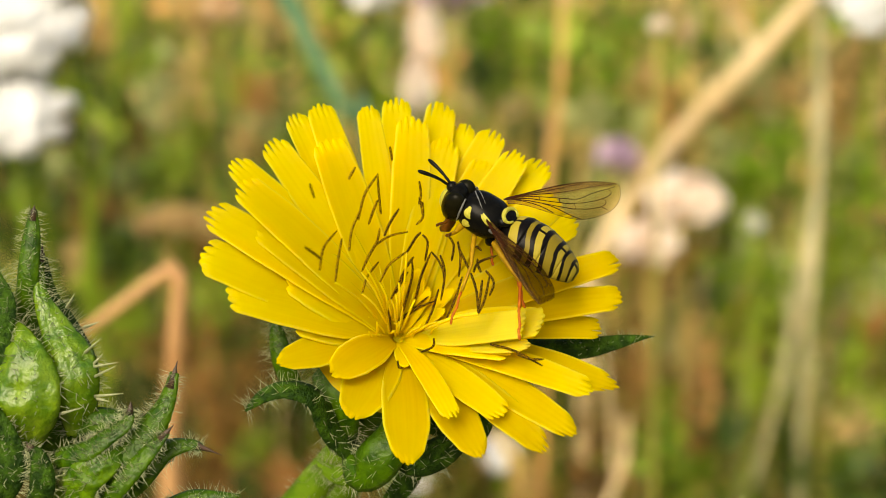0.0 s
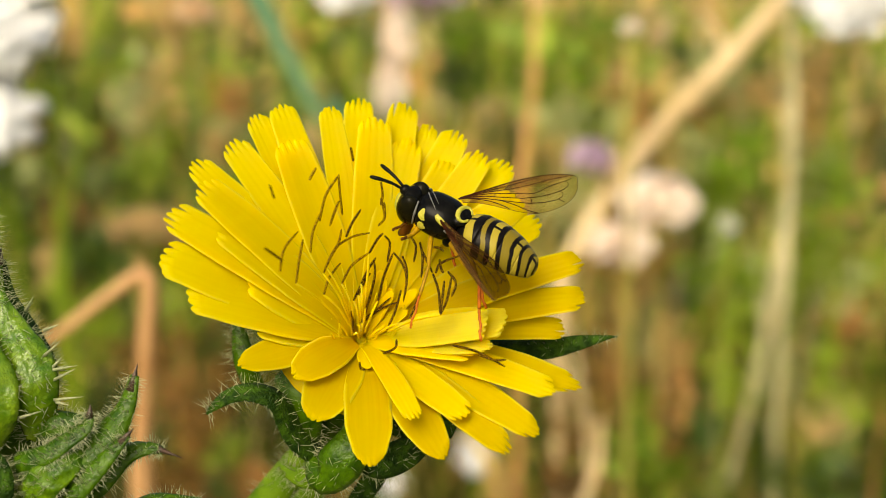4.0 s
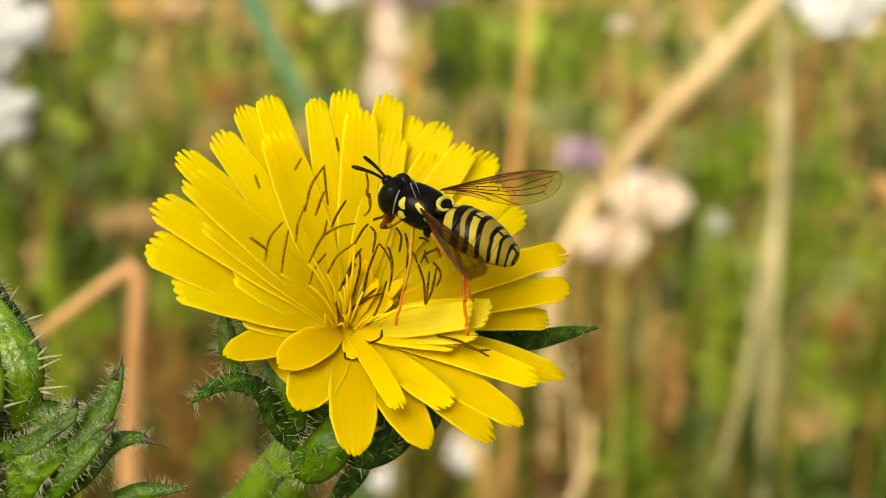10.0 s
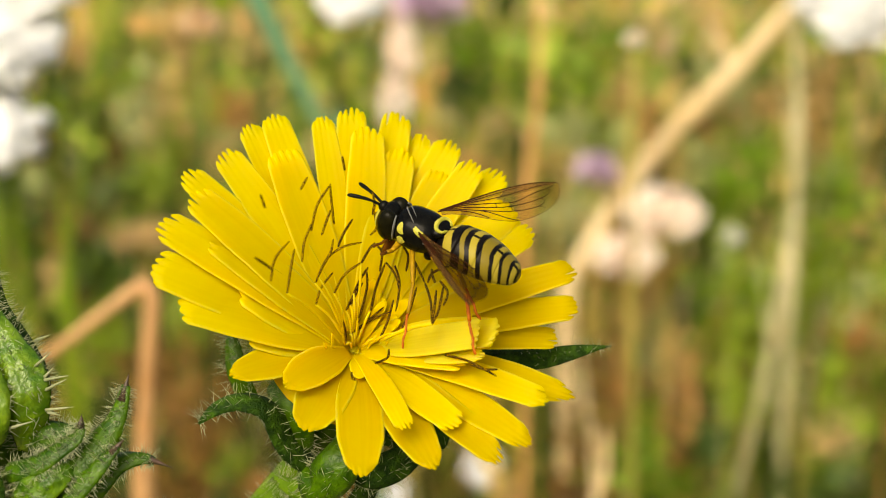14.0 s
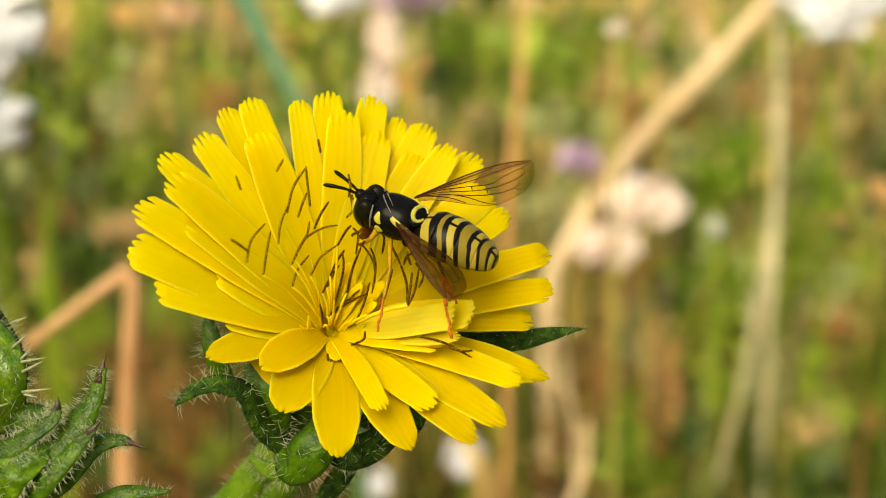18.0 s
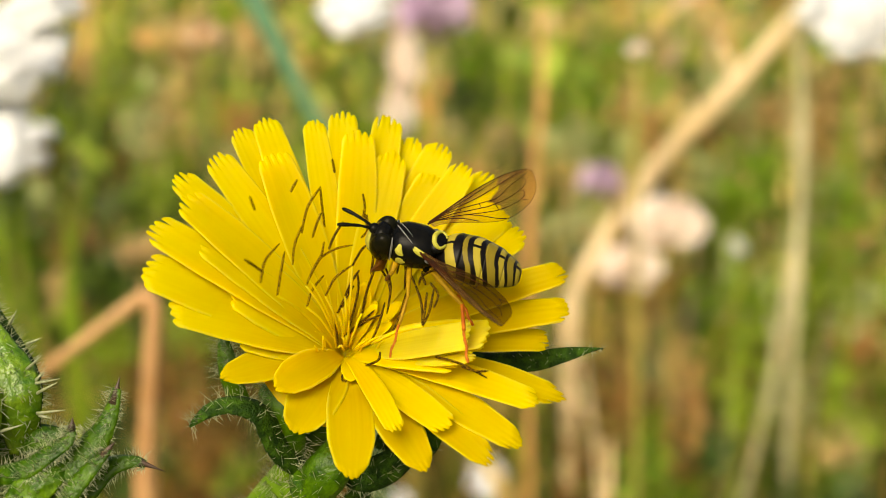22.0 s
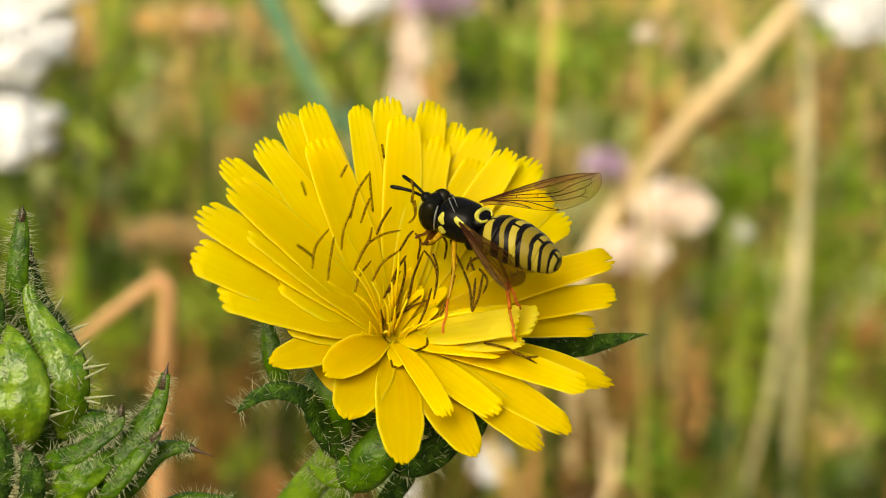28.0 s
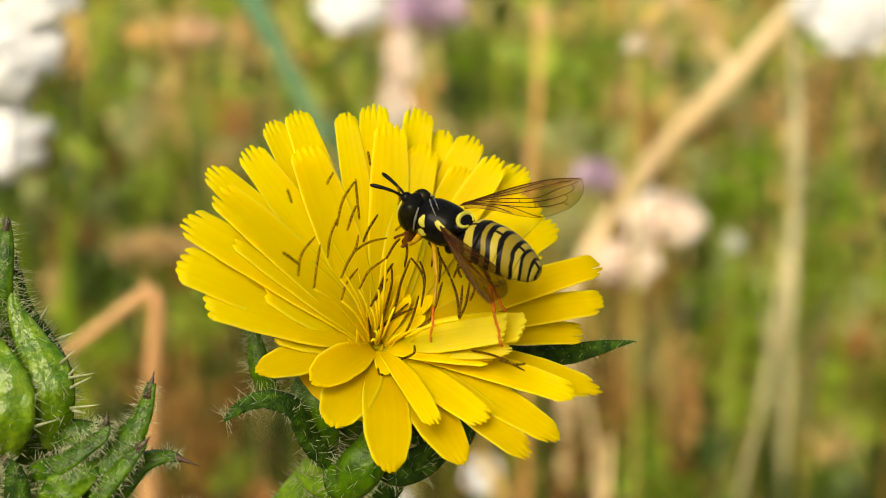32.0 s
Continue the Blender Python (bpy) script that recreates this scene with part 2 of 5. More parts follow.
LIGULE = ligule_surface()
# front rays: a deeper yellow, also dimmed where sunlight falls too bright
DEEP_DIMMED = ligule_surface("ligule_deep_dimmed", (0.545, 0.328, 0.0003), (0.585, 0.362, 0.0008), (0.63, 0.420, 0.003))
# a paler yellow for the three folded rays on the right
PALE = ligule_surface("ligule_pale_yellow", (0.70, 0.50, 0.014), (0.77, 0.58, 0.03), (0.79, 0.61, 0.05))
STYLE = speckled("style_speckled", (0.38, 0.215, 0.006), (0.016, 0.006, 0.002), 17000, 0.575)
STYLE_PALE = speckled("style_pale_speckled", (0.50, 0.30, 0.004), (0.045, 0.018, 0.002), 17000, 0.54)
GREEN = surface("bract_green", (0.013, 0.052, 0.0006), (0.058, 0.132, 0.002), 0.33, 1000, 3400, 0.5, translucent=0.06, spec=0.26, lo=0.32, hi=0.70, size=0.00025)
BLISTER = surface("bract_blistered", (0.036, 0.110, 0.0015), (0.17, 0.275, 0.014), 0.26, 700, 3000, 0.45, translucent=0.06, size=0.0003, spec=0.48, lo=0.34, hi=0.74)
DARKLEAF = surface("leaf_dark_green", (0.009, 0.033, 0.0015), (0.036, 0.092, 0.004), 0.6, 1000, 4200, 1.0, translucent=0.08, spec=0.15, lo=0.42, hi=0.62, size=0.0003)
STEMGREEN = surface("stem_green", (0.085, 0.18, 0.006), (0.16, 0.28, 0.015), 0.5, 500, 4000, 0.25, translucent=0.15, spec=0.15)
LIGHTLEAF = surface("bract_light_green", (0.026, 0.082, 0.0011), (0.11, 0.21, 0.006), 0.30, 800, 3200, 0.5, translucent=0.06, spec=0.30, lo=0.34, hi=0.68, size=0.00025)
MAROON = surface("tip_maroon", (0.028, 0.020, 0.010), (0.07, 0.035, 0.022), 0.5, 2000, 9000, 0.3)
HAIR = surface("bristle_white", (0.36, 0.40, 0.22), (0.54, 0.57, 0.38), 0.5, 3000, 9000, 0.0, translucent=0.4)
BLACK = surface("chitin_black", (0.0025, 0.0025, 0.0025), (0.005, 0.005, 0.004), 0.20, 1500, 15000, 0.1, spec=0.07, size=0.00002)
EYE = surface("eye_olive_black", (0.004, 0.004, 0.002), (0.008, 0.0075, 0.003), 0.22, 1500, 26000, 0.25, spec=0.06, size=0.00002)
YELLOWMARK = surface("chitin_yellow", (0.30, 0.29, 0.030), (0.42, 0.39, 0.065), 0.4, 2500, 12000, 0.15, spec=0.15)
GREYDUST = surface("dust_grey", (0.075, 0.08, 0.078), (0.15, 0.15, 0.145), 0.6, 3000, 12000, 0.1)
AMBER = surface("leg_amber", (0.34, 0.19, 0.006), (0.46, 0.27, 0.012), 0.4, 1800, 9000, 0.15, translucent=0.25, spec=0.2)
REDLEG = surface("leg_red_brown", (0.30, 0.060, 0.003), (0.45, 0.12, 0.006), 0.45, 1800, 9000, 0.15, spec=0.15)
MOUTH = surface("mouthpart_brown", (0.045, 0.014, 0.003), (0.12, 0.042, 0.005), 0.4, 1800, 9000, 0.2, spec=0.1)
BANDS = banded()
FILM = membrane()
# film darkened for the near wing: shade and slanting view put into its tint
FILM_SHADED = membrane("wing_film_shaded", (0.68, 0.65, 0.48))
VEIN = surface("vein_brown", (0.016, 0.005, 0.002), (0.040, 0.010, 0.003), 0.5, 2000, 9000, 0.0, spec=0.05)
SOIL = surface("meadow_litter", (0.19, 0.18, 0.05), (0.50, 0.40, 0.18), 0.9, 13, 50, 0.6, size=0.01, lo=0.38, hi=0.62)
GRASS = surface("grass_green", (0.10, 0.21, 0.004), (0.33, 0.43, 0.018), 0.55, 8, 60, 0.0, translucent=0.3, hue_random=0.45)
STRAW = surface("grass_dry", (0.50, 0.355, 0.07), (0.78, 0.585, 0.18), 0.6, 8, 60, 0.0, translucent=0.25, hue_random=0.4)
RUST = surface("grass_rust", (0.48, 0.22, 0.055), (0.70, 0.41, 0.15), 0.6, 8, 60, 0.0, translucent=0.2, hue_random=0.4)
DULL = surface("stalk_dull", (0.32, 0.30, 0.05), (0.50, 0.42, 0.10), 0.6, 8, 60, 0.0, translucent=0.25)
PEACH = surface("husk_peach", (0.60, 0.40, 0.21), (0.80, 0.60, 0.38), 0.7, 8, 60, 0.0, translucent=0.3, hue_random=0.35)
FRESH = surface("leaf_fresh_green", (0.15, 0.26, 0.015), (0.32, 0.43, 0.05), 0.55, 8, 60, 0.0, translucent=0.35, hue_random=0.35)
BUFF = surface("stalk_buff", (0.60, 0.44, 0.22), (0.82, 0.65, 0.40), 0.6, 25, 160, 0.0, translucent=0.2)
REDDISH = surface("stalk_reddish", (0.42, 0.21, 0.08), (0.60, 0.36, 0.17), 0.7, 60, 300, 0.0, translucent=0.15)
TEAL = surface("blade_blue_green", (0.065, 0.19, 0.085), (0.115, 0.26, 0.135), 0.5, 20, 120, 0.1, translucent=0.2)
WHITE = surface("petal_white", (0.88, 0.91, 0.95), (0.93, 0.95, 0.98), 0.7, 60, 900, 0.1, translucent=0.08)
PINK = surface("seed_fluff_pink", (0.95, 0.82, 0.72), (0.98, 0.93, 0.87), 0.8, 60, 600, 0.1, translucent=0.45, hue_random=0.2)
LILAC = surface("petal_lilac", (0.58, 0.42, 0.60), (0.74, 0.60, 0.74), 0.7, 60, 600, 0.1, translucent=0.35, hue_random=0.2)
# leaf green set darker, to carry the shade deep among the plants
LOWLEAF = surface("low_leaf_shade_green", (0.016, 0.042, 0.0015), (0.062, 0.110, 0.005), 0.55, 8, 60, 0.0, translucent=0.15, hue_random=0.5)
OLIVE = surface("leaf_olive", (0.15, 0.26, 0.011), (0.36, 0.47, 0.045), 0.55, 8, 60, 0.0, translucent=0.35, hue_random=0.4)
RUSTLEAF = surface("leaf_rust", (0.28, 0.12, 0.025), (0.44, 0.22, 0.07), 0.65, 8, 60, 0.0, translucent=0.2, hue_random=0.4)
HUSK = surface("husk_buff", (0.48, 0.32, 0.10), (0.70, 0.51, 0.24), 0.7, 8, 60, 0.0, translucent=0.3, hue_random=0.35)
PALESTALK = surface("stalk_pale", (0.39, 0.365, 0.18), (0.55, 0.505, 0.30), 0.6, 25, 160, 0.0, translucent=0.2)
SAGE = surface("leaf_sage", (0.38, 0.44, 0.16), (0.60, 0.63, 0.32), 0.6, 8, 60, 0.0, translucent=0.35, hue_random=0.3)
UNDER = surface("undergrowth_brown", (0.09, 0.045, 0.005), (0.23, 0.125, 0.018), 0.7, 8, 60, 0.0, translucent=0.15, hue_random=0.5)


# ---- building helpers ----
MM = 0.001
TILT = radians(12)
BASE = Vector((0, 0, 0.40))
PX, PY, PZ = Vector((1, 0, 0)), Vector((0, math.sin(TILT), math.cos(TILT))), Vector((0, -math.cos(TILT), math.sin(TILT)))


def pv(x, y, z):
    """World place of a point in millimetres from the flower's base: right, up and towards the viewer."""
    return BASE + (PX * x + PY * y + PZ * z) * MM


def part(name, bm, material, parent, label="", smooth=True, kind=""):
    """Links a bmesh, drawn in world places, as one mesh under its parent."""
    me = bpy.data.meshes.new(name)
    if parent is not None:
        off = parent.get("base_place")
        bmesh.ops.translate(bm, verts=bm.verts, vec=-Vector(off))
    bm.to_mesh(me)
    bm.free()
    for p in me.polygons:
        p.use_smooth = smooth
    me.materials.append(material)
    ob = new(name, me)
    if parent is not None:
        ob.parent = parent
        ob["base_place"] = list(parent["base_place"])
    if label or kind:
        tagged(ob, label=label, kind=kind)
    return ob


def thing(name, place, label, category, group=""):
    ob = new(name)
    ob.empty_display_size = 0.005
    ob.location = place
    ob["base_place"] = list(place)
    return tagged(ob, label=label, category=category, group=group)


def tube(bm, pts, radii, seg=6, cap=True):
    pts = [Vector(p) for p in pts]
    rings, side = [], None
    for i, p in enumerate(pts):
        d = (pts[min(i + 1, len(pts) - 1)] - pts[max(i - 1, 0)]).normalized()
        if side is None:
            side = d.orthogonal().normalized()
        side = (side - d * side.dot(d)).normalized()
        up = d.cross(side)
        r = radii[i] if isinstance(radii, (list, tuple)) else radii
        rings.append([bm.verts.new(p + (side * math.cos(a) + up * math.sin(a)) * r) for a in (2 * math.pi * k / seg for k in range(seg))])
    for a, b in zip(rings, rings[1:]):
        for k in range(seg):
            bm.faces.new((a[k], a[(k + 1) % seg], b[(k + 1) % seg], b[k]))
    if cap:
        bm.faces.new(rings[0][::-1])
        bm.faces.new(rings[-1])


def spline(pts, n):
    """n + 1 points on a smooth line through pts."""
    pts = [Vector(p) for p in pts]
    out, m = [], len(pts) - 1
    for i in range(n + 1):
        u = i / n * m
        k = min(int(u), m - 1)
        u -= k
        a, b, c, d = pts[max(k - 1, 0)], pts[k], pts[k + 1], pts[min(k + 2, m)]
        out.append(0.5 * (2 * b + (c - a) * u + (2 * a - 5 * b + 4 * c - d) * u * u + (3 * b - a - 3 * c + d) * u ** 3))
    return out


def run(pts, n, foot):
    """A smooth line through pts, then straight on to the foot on the ground."""
    line = spline(pts, n)
    a, b = line[-1], Vector(foot)
    return line + [a.lerp(b, k / 6) for k in range(1, 7)]


def sheet(bm, top, thick, normals, uvs=None):
    """A grid of points as a thin closed sheet."""
    lay = bm.loops.layers.uv.get("along") or bm.loops.layers.uv.new("along")
    nr, nc = len(top), len(top[0])
    A = [[bm.verts.new(top[i][j]) for j in range(nc)] for i in range(nr)]
    B = [[bm.verts.new(top[i][j] - normals[i][j] * thick) for j in range(nc)] for i in range(nr)]

    def face(vs, ids):
        f = bm.faces.new(vs)
        for lp, (i, j) in zip(f.loops, ids):
            lp[lay].uv = uvs[i][j] if uvs else (j / (nc - 1), i / (nr - 1))

    for i in range(nr - 1):
        for j in range(nc - 1):
            ids = [(i, j), (i, j + 1), (i + 1, j + 1), (i + 1, j)]
            face([A[a][b] for a, b in ids], ids)
            face([B[a][b] for a, b in ids[::-1]], ids[::-1])
    rim = [(0, j) for j in range(nc)] + [(i, nc - 1) for i in range(1, nr)] + [(nr - 1, j) for j in range(nc - 2, -1, -1)] + [(i, 0) for i in range(nr - 2, 0, -1)]
    for a, b in zip(rim, rim[1:] + rim[:1]):
        ids = [a, b, b, a]
        face([B[a[0]][a[1]], B[b[0]][b[1]], A[b[0]][b[1]], A[a[0]][a[1]]], ids)


def blob(bm, centre, radii, turn=None, seg=20, rings=14):
    m = Matrix.Translation(centre) @ (turn.to_4x4() if turn else Matrix.Identity(4)) @ Matrix.Diagonal((*radii, 1))
    bmesh.ops.create_uvsphere(bm, u_segments=seg, v_segments=rings, radius=1, matrix=m)


def smooth01(x):
    x = max(0.0, min(1.0, x))
    return x * x * (3 - 2 * x)


# ---- the ground and the meadow ----
def land(x, y):
    """Height of the ground: level round the flower, an added bank behind to catch sun."""
    return 0.012 * noise.noise(Vector((x * 3, y * 3, 0))) + 0.30 * max(0.0, y - 0.55) * smooth01((y - 0.55) / 0.6) * (1 if y < 5 else 5 / y)


def ground():
    bm = bmesh.new()
    n, ext = 70, 60.0
    ticks = [math.copysign(abs(k / n) ** 3, k) * ext for k in range(-n, n + 1)]
    grid = [[bm.verts.new((x, y, land(x, y))) for x in ticks] for y in ticks]
    for a, b in zip(grid, grid[1:]):
        for j in range(len(a) - 1):
            bm.faces.new((a[j], a[j + 1], b[j + 1], b[j]))
    ob = part("ground", bm, SOIL, None)
    tagged(ob, label="dry grassy meadow ground with an added sun-catching bank", category="ground", kind="structure")


ground()


def blade(bm, foot, height, width, lean, turn, bend, steps=5):
    """A tapered, folded grass blade."""
    d = Vector((math.cos(turn), math.sin(turn), 0))
    s = Vector((-d.y, d.x, 0))
    rows = []
    for i in range(steps + 1):
        u = i / steps
        c = foot + Vector((0, 0, height * (u - 0.25 * bend * u * u))) + d * height * (lean * u + bend * u * u)
        w = width * (1 - u ** 1.6) * 0.5 + 0.00005
        rows.append((bm.verts.new(c - s * w), bm.verts.new(c + d * w * 0.35), bm.verts.new(c + s * w)))
    for a, b in zip(rows, rows[1:]):
        bm.faces.new((a[0], a[1], b[1], b[0]))
        bm.faces.new((a[1], a[2], b[2], b[1]))


def meadow(name, material, count, seed, label, hmin, hmax, wmin, wmax, near, far, lean=0.25, bend=0.5, power=1.0):
    rnd = random.Random(seed)
    bm = bmesh.new()
    for _ in range(count):
        y = near + (far - near) * rnd.random() ** power
        x = rnd.uniform(-1, 1) * (0.16 + 0.55 * (y + 0.1))
        h = rnd.uniform(hmin, hmax)
        blade(bm, Vector((x, y, land(x, y) - 0.01)), h, rnd.uniform(wmin, wmax), rnd.gauss(0, lean), rnd.uniform(0, 6.283), abs(rnd.gauss(0, bend)))
    ob = part(name, bm, material, None)
    return tagged(ob, label=label, category="grass", kind="stuff")


meadow("green_grass", GRASS, 420, 3, "green meadow grass standing behind the flower", 0.12, 0.46, 0.003, 0.007, 0.52, 1.6, 0.45, 0.6, 1.2)
meadow("dry_grass", STRAW, 260, 4, "dry straw-coloured meadow grass behind the flower", 0.15, 0.52, 0.002, 0.006, 0.48, 1.8, 0.5, 0.4, 1.2)
meadow("rusty_grass", RUST, 110, 5, "rust-brown withered grass in the meadow", 0.15, 0.48, 0.003, 0.008, 0.45, 1.6, 0.3, 0.2, 1.2)
meadow("far_grass", GRASS, 2200, 6, "green meadow grass further off", 0.05, 0.20, 0.006, 0.014, 1.5, 6.0, 0.3, 0.5, 1.2)
meadow("far_dry_grass", STRAW, 1100, 7, "dry grass further off in the meadow", 0.06, 0.24, 0.005, 0.012, 1.5, 6.0, 0.3, 0.5, 1.2)
# dark-coloured leaves added to deepen the shade low in the meadow
meadow("low_plants", LOWLEAF, 4200, 8, "low green leaves, coloured dark for the shade under the grass", 0.06, 0.30, 0.006, 0.018, 0.36, 1.2, 0.45, 0.5, 1.0)


def leafage(name, material, count, seed, label, small, large, near, far, low, high, left=-1.0, right=1.0):
    """Small leaves and husks at all angles, in loose clusters on the meadow's stems."""
    rnd = random.Random(seed)
    bm = bmesh.new()
    for k in range(count):
        if k % 4 == 0:
            cy = rnd.uniform(near, far)
            cx = rnd.uniform(left, right) * (0.10 + 0.42 * (cy + 0.1))
            cz = rnd.uniform(low, high)
        y = cy + rnd.gauss(0, 0.025)
        x = cx + rnd.gauss(0, 0.015)
        z = max(0.01, land(x, y) + cz + rnd.gauss(0, 0.022))
        m = Matrix.Translation((x, y, z)) @ Euler((rnd.uniform(0, 6.3), rnd.uniform(0, 6.3), rnd.uniform(0, 6.3))).to_matrix().to_4x4()
        ln = rnd.uniform(small, large)
        w = ln * rnd.uniform(0.28, 0.62)
        rows = []
        for i in range(6):
            u = i / 5
            h = w * math.sin(math.pi * (0.06 + 0.9 * u)) * 0.5
            bow = 0.25 * ln * (u - 0.5) ** 2
            rows.append([bm.verts.new(m @ Vector((ln * (u - 0.5), c * h, bow + abs(c) * h * 0.3))) for c in (-1, 0, 1)])
        for a, b in zip(rows, rows[1:]):
            for j in range(2):
                bm.faces.new((a[j], a[j + 1], b[j + 1], b[j]))
    return tagged(part(name, bm, material, None), label=label, category="leaves", kind="stuff")


leafage("green_leaves", OLIVE, 700, 31, "small light green leaves on the meadow plants", 0.012, 0.032, 0.57, 1.2, 0.10, 0.44)
leafage("dark_leaves", LOWLEAF, 620, 32, "small dark green leaves on the meadow plants", 0.012, 0.032, 0.57, 1.2, 0.05, 0.40, right=0.6)
leafage("dry_leaves", STRAW, 200, 33, "dry husks and withered leaves on the meadow plants", 0.012, 0.032, 0.57, 1.2, 0.10, 0.44, left=-0.4)
leafage("brown_leaves", RUST, 220, 34, "rust-brown withered leaves on the meadow plants", 0.012, 0.032, 0.57, 1.2, 0.08, 0.42, left=-0.35)
leafage("fresh_leaves", FRESH, 700, 35, "fresh bright green leaves on the meadow plants", 0.012, 0.032, 0.57, 1.2, 0.10, 0.46)
leafage("dry_husks", PEACH, 260, 36, "peach-coloured dry seed husks in the meadow", 0.009, 0.024, 0.57, 1.2, 0.15, 0.44, left=-0.1)


def thicket(name, material, count, seed, label, x0, x1, y0, y1, h0, h1, w0, w1):
    rnd = random.Random(seed)
    bm = bmesh.new()
    for _ in range(count):
        x, y = rnd.uniform(x0, x1), rnd.uniform(y0, y1)
        blade(bm, Vector((x, y, land(x, y) - 0.01)), rnd.uniform(h0, h1), rnd.uniform(w0, w1), rnd.gauss(0, 0.6), rnd.uniform(0, 6.283), abs(rnd.gauss(0, 0.35)))
    return tagged(part(name, bm, material, None), label=label, category="grass", kind="stuff")


thicket("brown_undergrowth", UNDER, 260, 41, "dark brown withered undergrowth behind the stem", -0.17, 0.02, 0.30, 0.60, 0.14, 0.34, 0.004, 0.012)
thicket("olive_undergrowth", OLIVE, 160, 42, "olive green undergrowth in the meadow", -0.2, 0.35, 0.42, 0.9, 0.10, 0.30, 0.004, 0.012)
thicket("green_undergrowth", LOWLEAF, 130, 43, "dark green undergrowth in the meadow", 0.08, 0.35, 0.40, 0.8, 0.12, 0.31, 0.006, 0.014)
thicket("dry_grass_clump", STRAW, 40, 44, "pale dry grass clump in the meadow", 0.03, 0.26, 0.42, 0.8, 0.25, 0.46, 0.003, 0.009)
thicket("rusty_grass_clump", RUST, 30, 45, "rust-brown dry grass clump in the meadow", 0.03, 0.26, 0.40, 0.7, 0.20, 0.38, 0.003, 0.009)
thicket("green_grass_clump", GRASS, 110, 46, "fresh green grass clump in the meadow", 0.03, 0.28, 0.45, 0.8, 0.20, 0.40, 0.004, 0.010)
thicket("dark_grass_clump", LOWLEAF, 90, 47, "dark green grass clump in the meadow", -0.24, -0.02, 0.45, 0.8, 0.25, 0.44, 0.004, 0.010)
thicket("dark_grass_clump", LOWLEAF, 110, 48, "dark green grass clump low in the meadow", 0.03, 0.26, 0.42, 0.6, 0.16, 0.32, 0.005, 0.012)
thicket("pale_grass_clump", BUFF, 30, 49, "pale buff grass clump in the meadow", 0.05, 0.16, 0.50, 0.66, 0.28, 0.41, 0.005, 0.012)


def surround(name, material, count, seed, label, h0, h1):
    """The same meadow going on at the sides and behind the viewer."""
    rnd = random.Random(seed)
    bm = bmesh.new()
    for _ in range(count):
        a, r = rnd.uniform(0, 6.283), 0.55 + 3.2 * rnd.random() ** 1.5
        x, y = r * math.cos(a), r * math.sin(a) - 0.1
        if y > 0.4 and abs(x) < 0.16 + 0.55 * (y + 0.1):
            continue
        blade(bm, Vector((x, y, land(x, y) - 0.01)), rnd.uniform(h0, h1), rnd.uniform(0.004, 0.011), rnd.gauss(0, 0.35), rnd.uniform(0, 6.283), abs(rnd.gauss(0, 0.45)), 4)
    return tagged(part(name, bm, material, None), label=label, category="grass", kind="stuff")


surround("side_grass", GRASS, 7000, 61, "green meadow grass round the flower", 0.10, 0.32)
surround("side_low_plants", LOWLEAF, 6000, 63, "low dark green leaves round the flower", 0.06, 0.22)
surround("side_dry_grass", STRAW, 3500, 62, "dry straw-coloured grass round the flower", 0.10, 0.36)
thicket("short_grass", GRASS, 1500, 51, "short green grass under the flower", -0.6, 0.6, -0.65, 0.42, 0.04, 0.13, 0.004, 0.010)
thicket("pale_grass_clump", STRAW, 34, 50, "pale buff grass clump behind the flower", 0.01, 0.10, 0.50, 0.64, 0.40, 0.52, 0.004, 0.010)


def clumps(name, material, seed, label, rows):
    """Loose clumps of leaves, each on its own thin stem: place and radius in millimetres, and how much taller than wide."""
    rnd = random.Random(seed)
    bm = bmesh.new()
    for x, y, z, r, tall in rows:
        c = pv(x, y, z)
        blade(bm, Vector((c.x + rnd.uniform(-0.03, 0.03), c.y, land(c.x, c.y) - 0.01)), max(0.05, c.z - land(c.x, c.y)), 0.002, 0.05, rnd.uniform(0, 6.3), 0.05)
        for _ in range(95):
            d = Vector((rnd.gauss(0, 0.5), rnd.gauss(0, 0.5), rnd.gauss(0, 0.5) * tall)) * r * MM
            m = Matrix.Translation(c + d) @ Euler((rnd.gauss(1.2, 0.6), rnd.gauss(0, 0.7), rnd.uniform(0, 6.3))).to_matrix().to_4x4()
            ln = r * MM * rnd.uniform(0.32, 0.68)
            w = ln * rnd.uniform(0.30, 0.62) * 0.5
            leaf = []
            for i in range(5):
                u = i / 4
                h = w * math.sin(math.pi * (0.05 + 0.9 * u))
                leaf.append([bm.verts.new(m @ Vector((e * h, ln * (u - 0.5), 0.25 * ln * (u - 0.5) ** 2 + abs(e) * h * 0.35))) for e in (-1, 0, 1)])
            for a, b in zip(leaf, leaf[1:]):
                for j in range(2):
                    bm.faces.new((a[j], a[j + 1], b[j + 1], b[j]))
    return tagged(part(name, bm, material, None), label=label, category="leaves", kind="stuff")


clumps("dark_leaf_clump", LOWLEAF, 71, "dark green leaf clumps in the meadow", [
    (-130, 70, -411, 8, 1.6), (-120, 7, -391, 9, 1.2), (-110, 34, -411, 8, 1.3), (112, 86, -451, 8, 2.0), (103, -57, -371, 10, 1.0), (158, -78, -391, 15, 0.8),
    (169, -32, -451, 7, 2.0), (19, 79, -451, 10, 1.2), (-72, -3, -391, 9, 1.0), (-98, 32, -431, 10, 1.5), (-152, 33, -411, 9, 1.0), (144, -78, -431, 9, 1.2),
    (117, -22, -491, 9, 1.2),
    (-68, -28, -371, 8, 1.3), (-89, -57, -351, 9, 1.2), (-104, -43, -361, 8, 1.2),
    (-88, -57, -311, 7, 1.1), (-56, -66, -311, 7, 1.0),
])
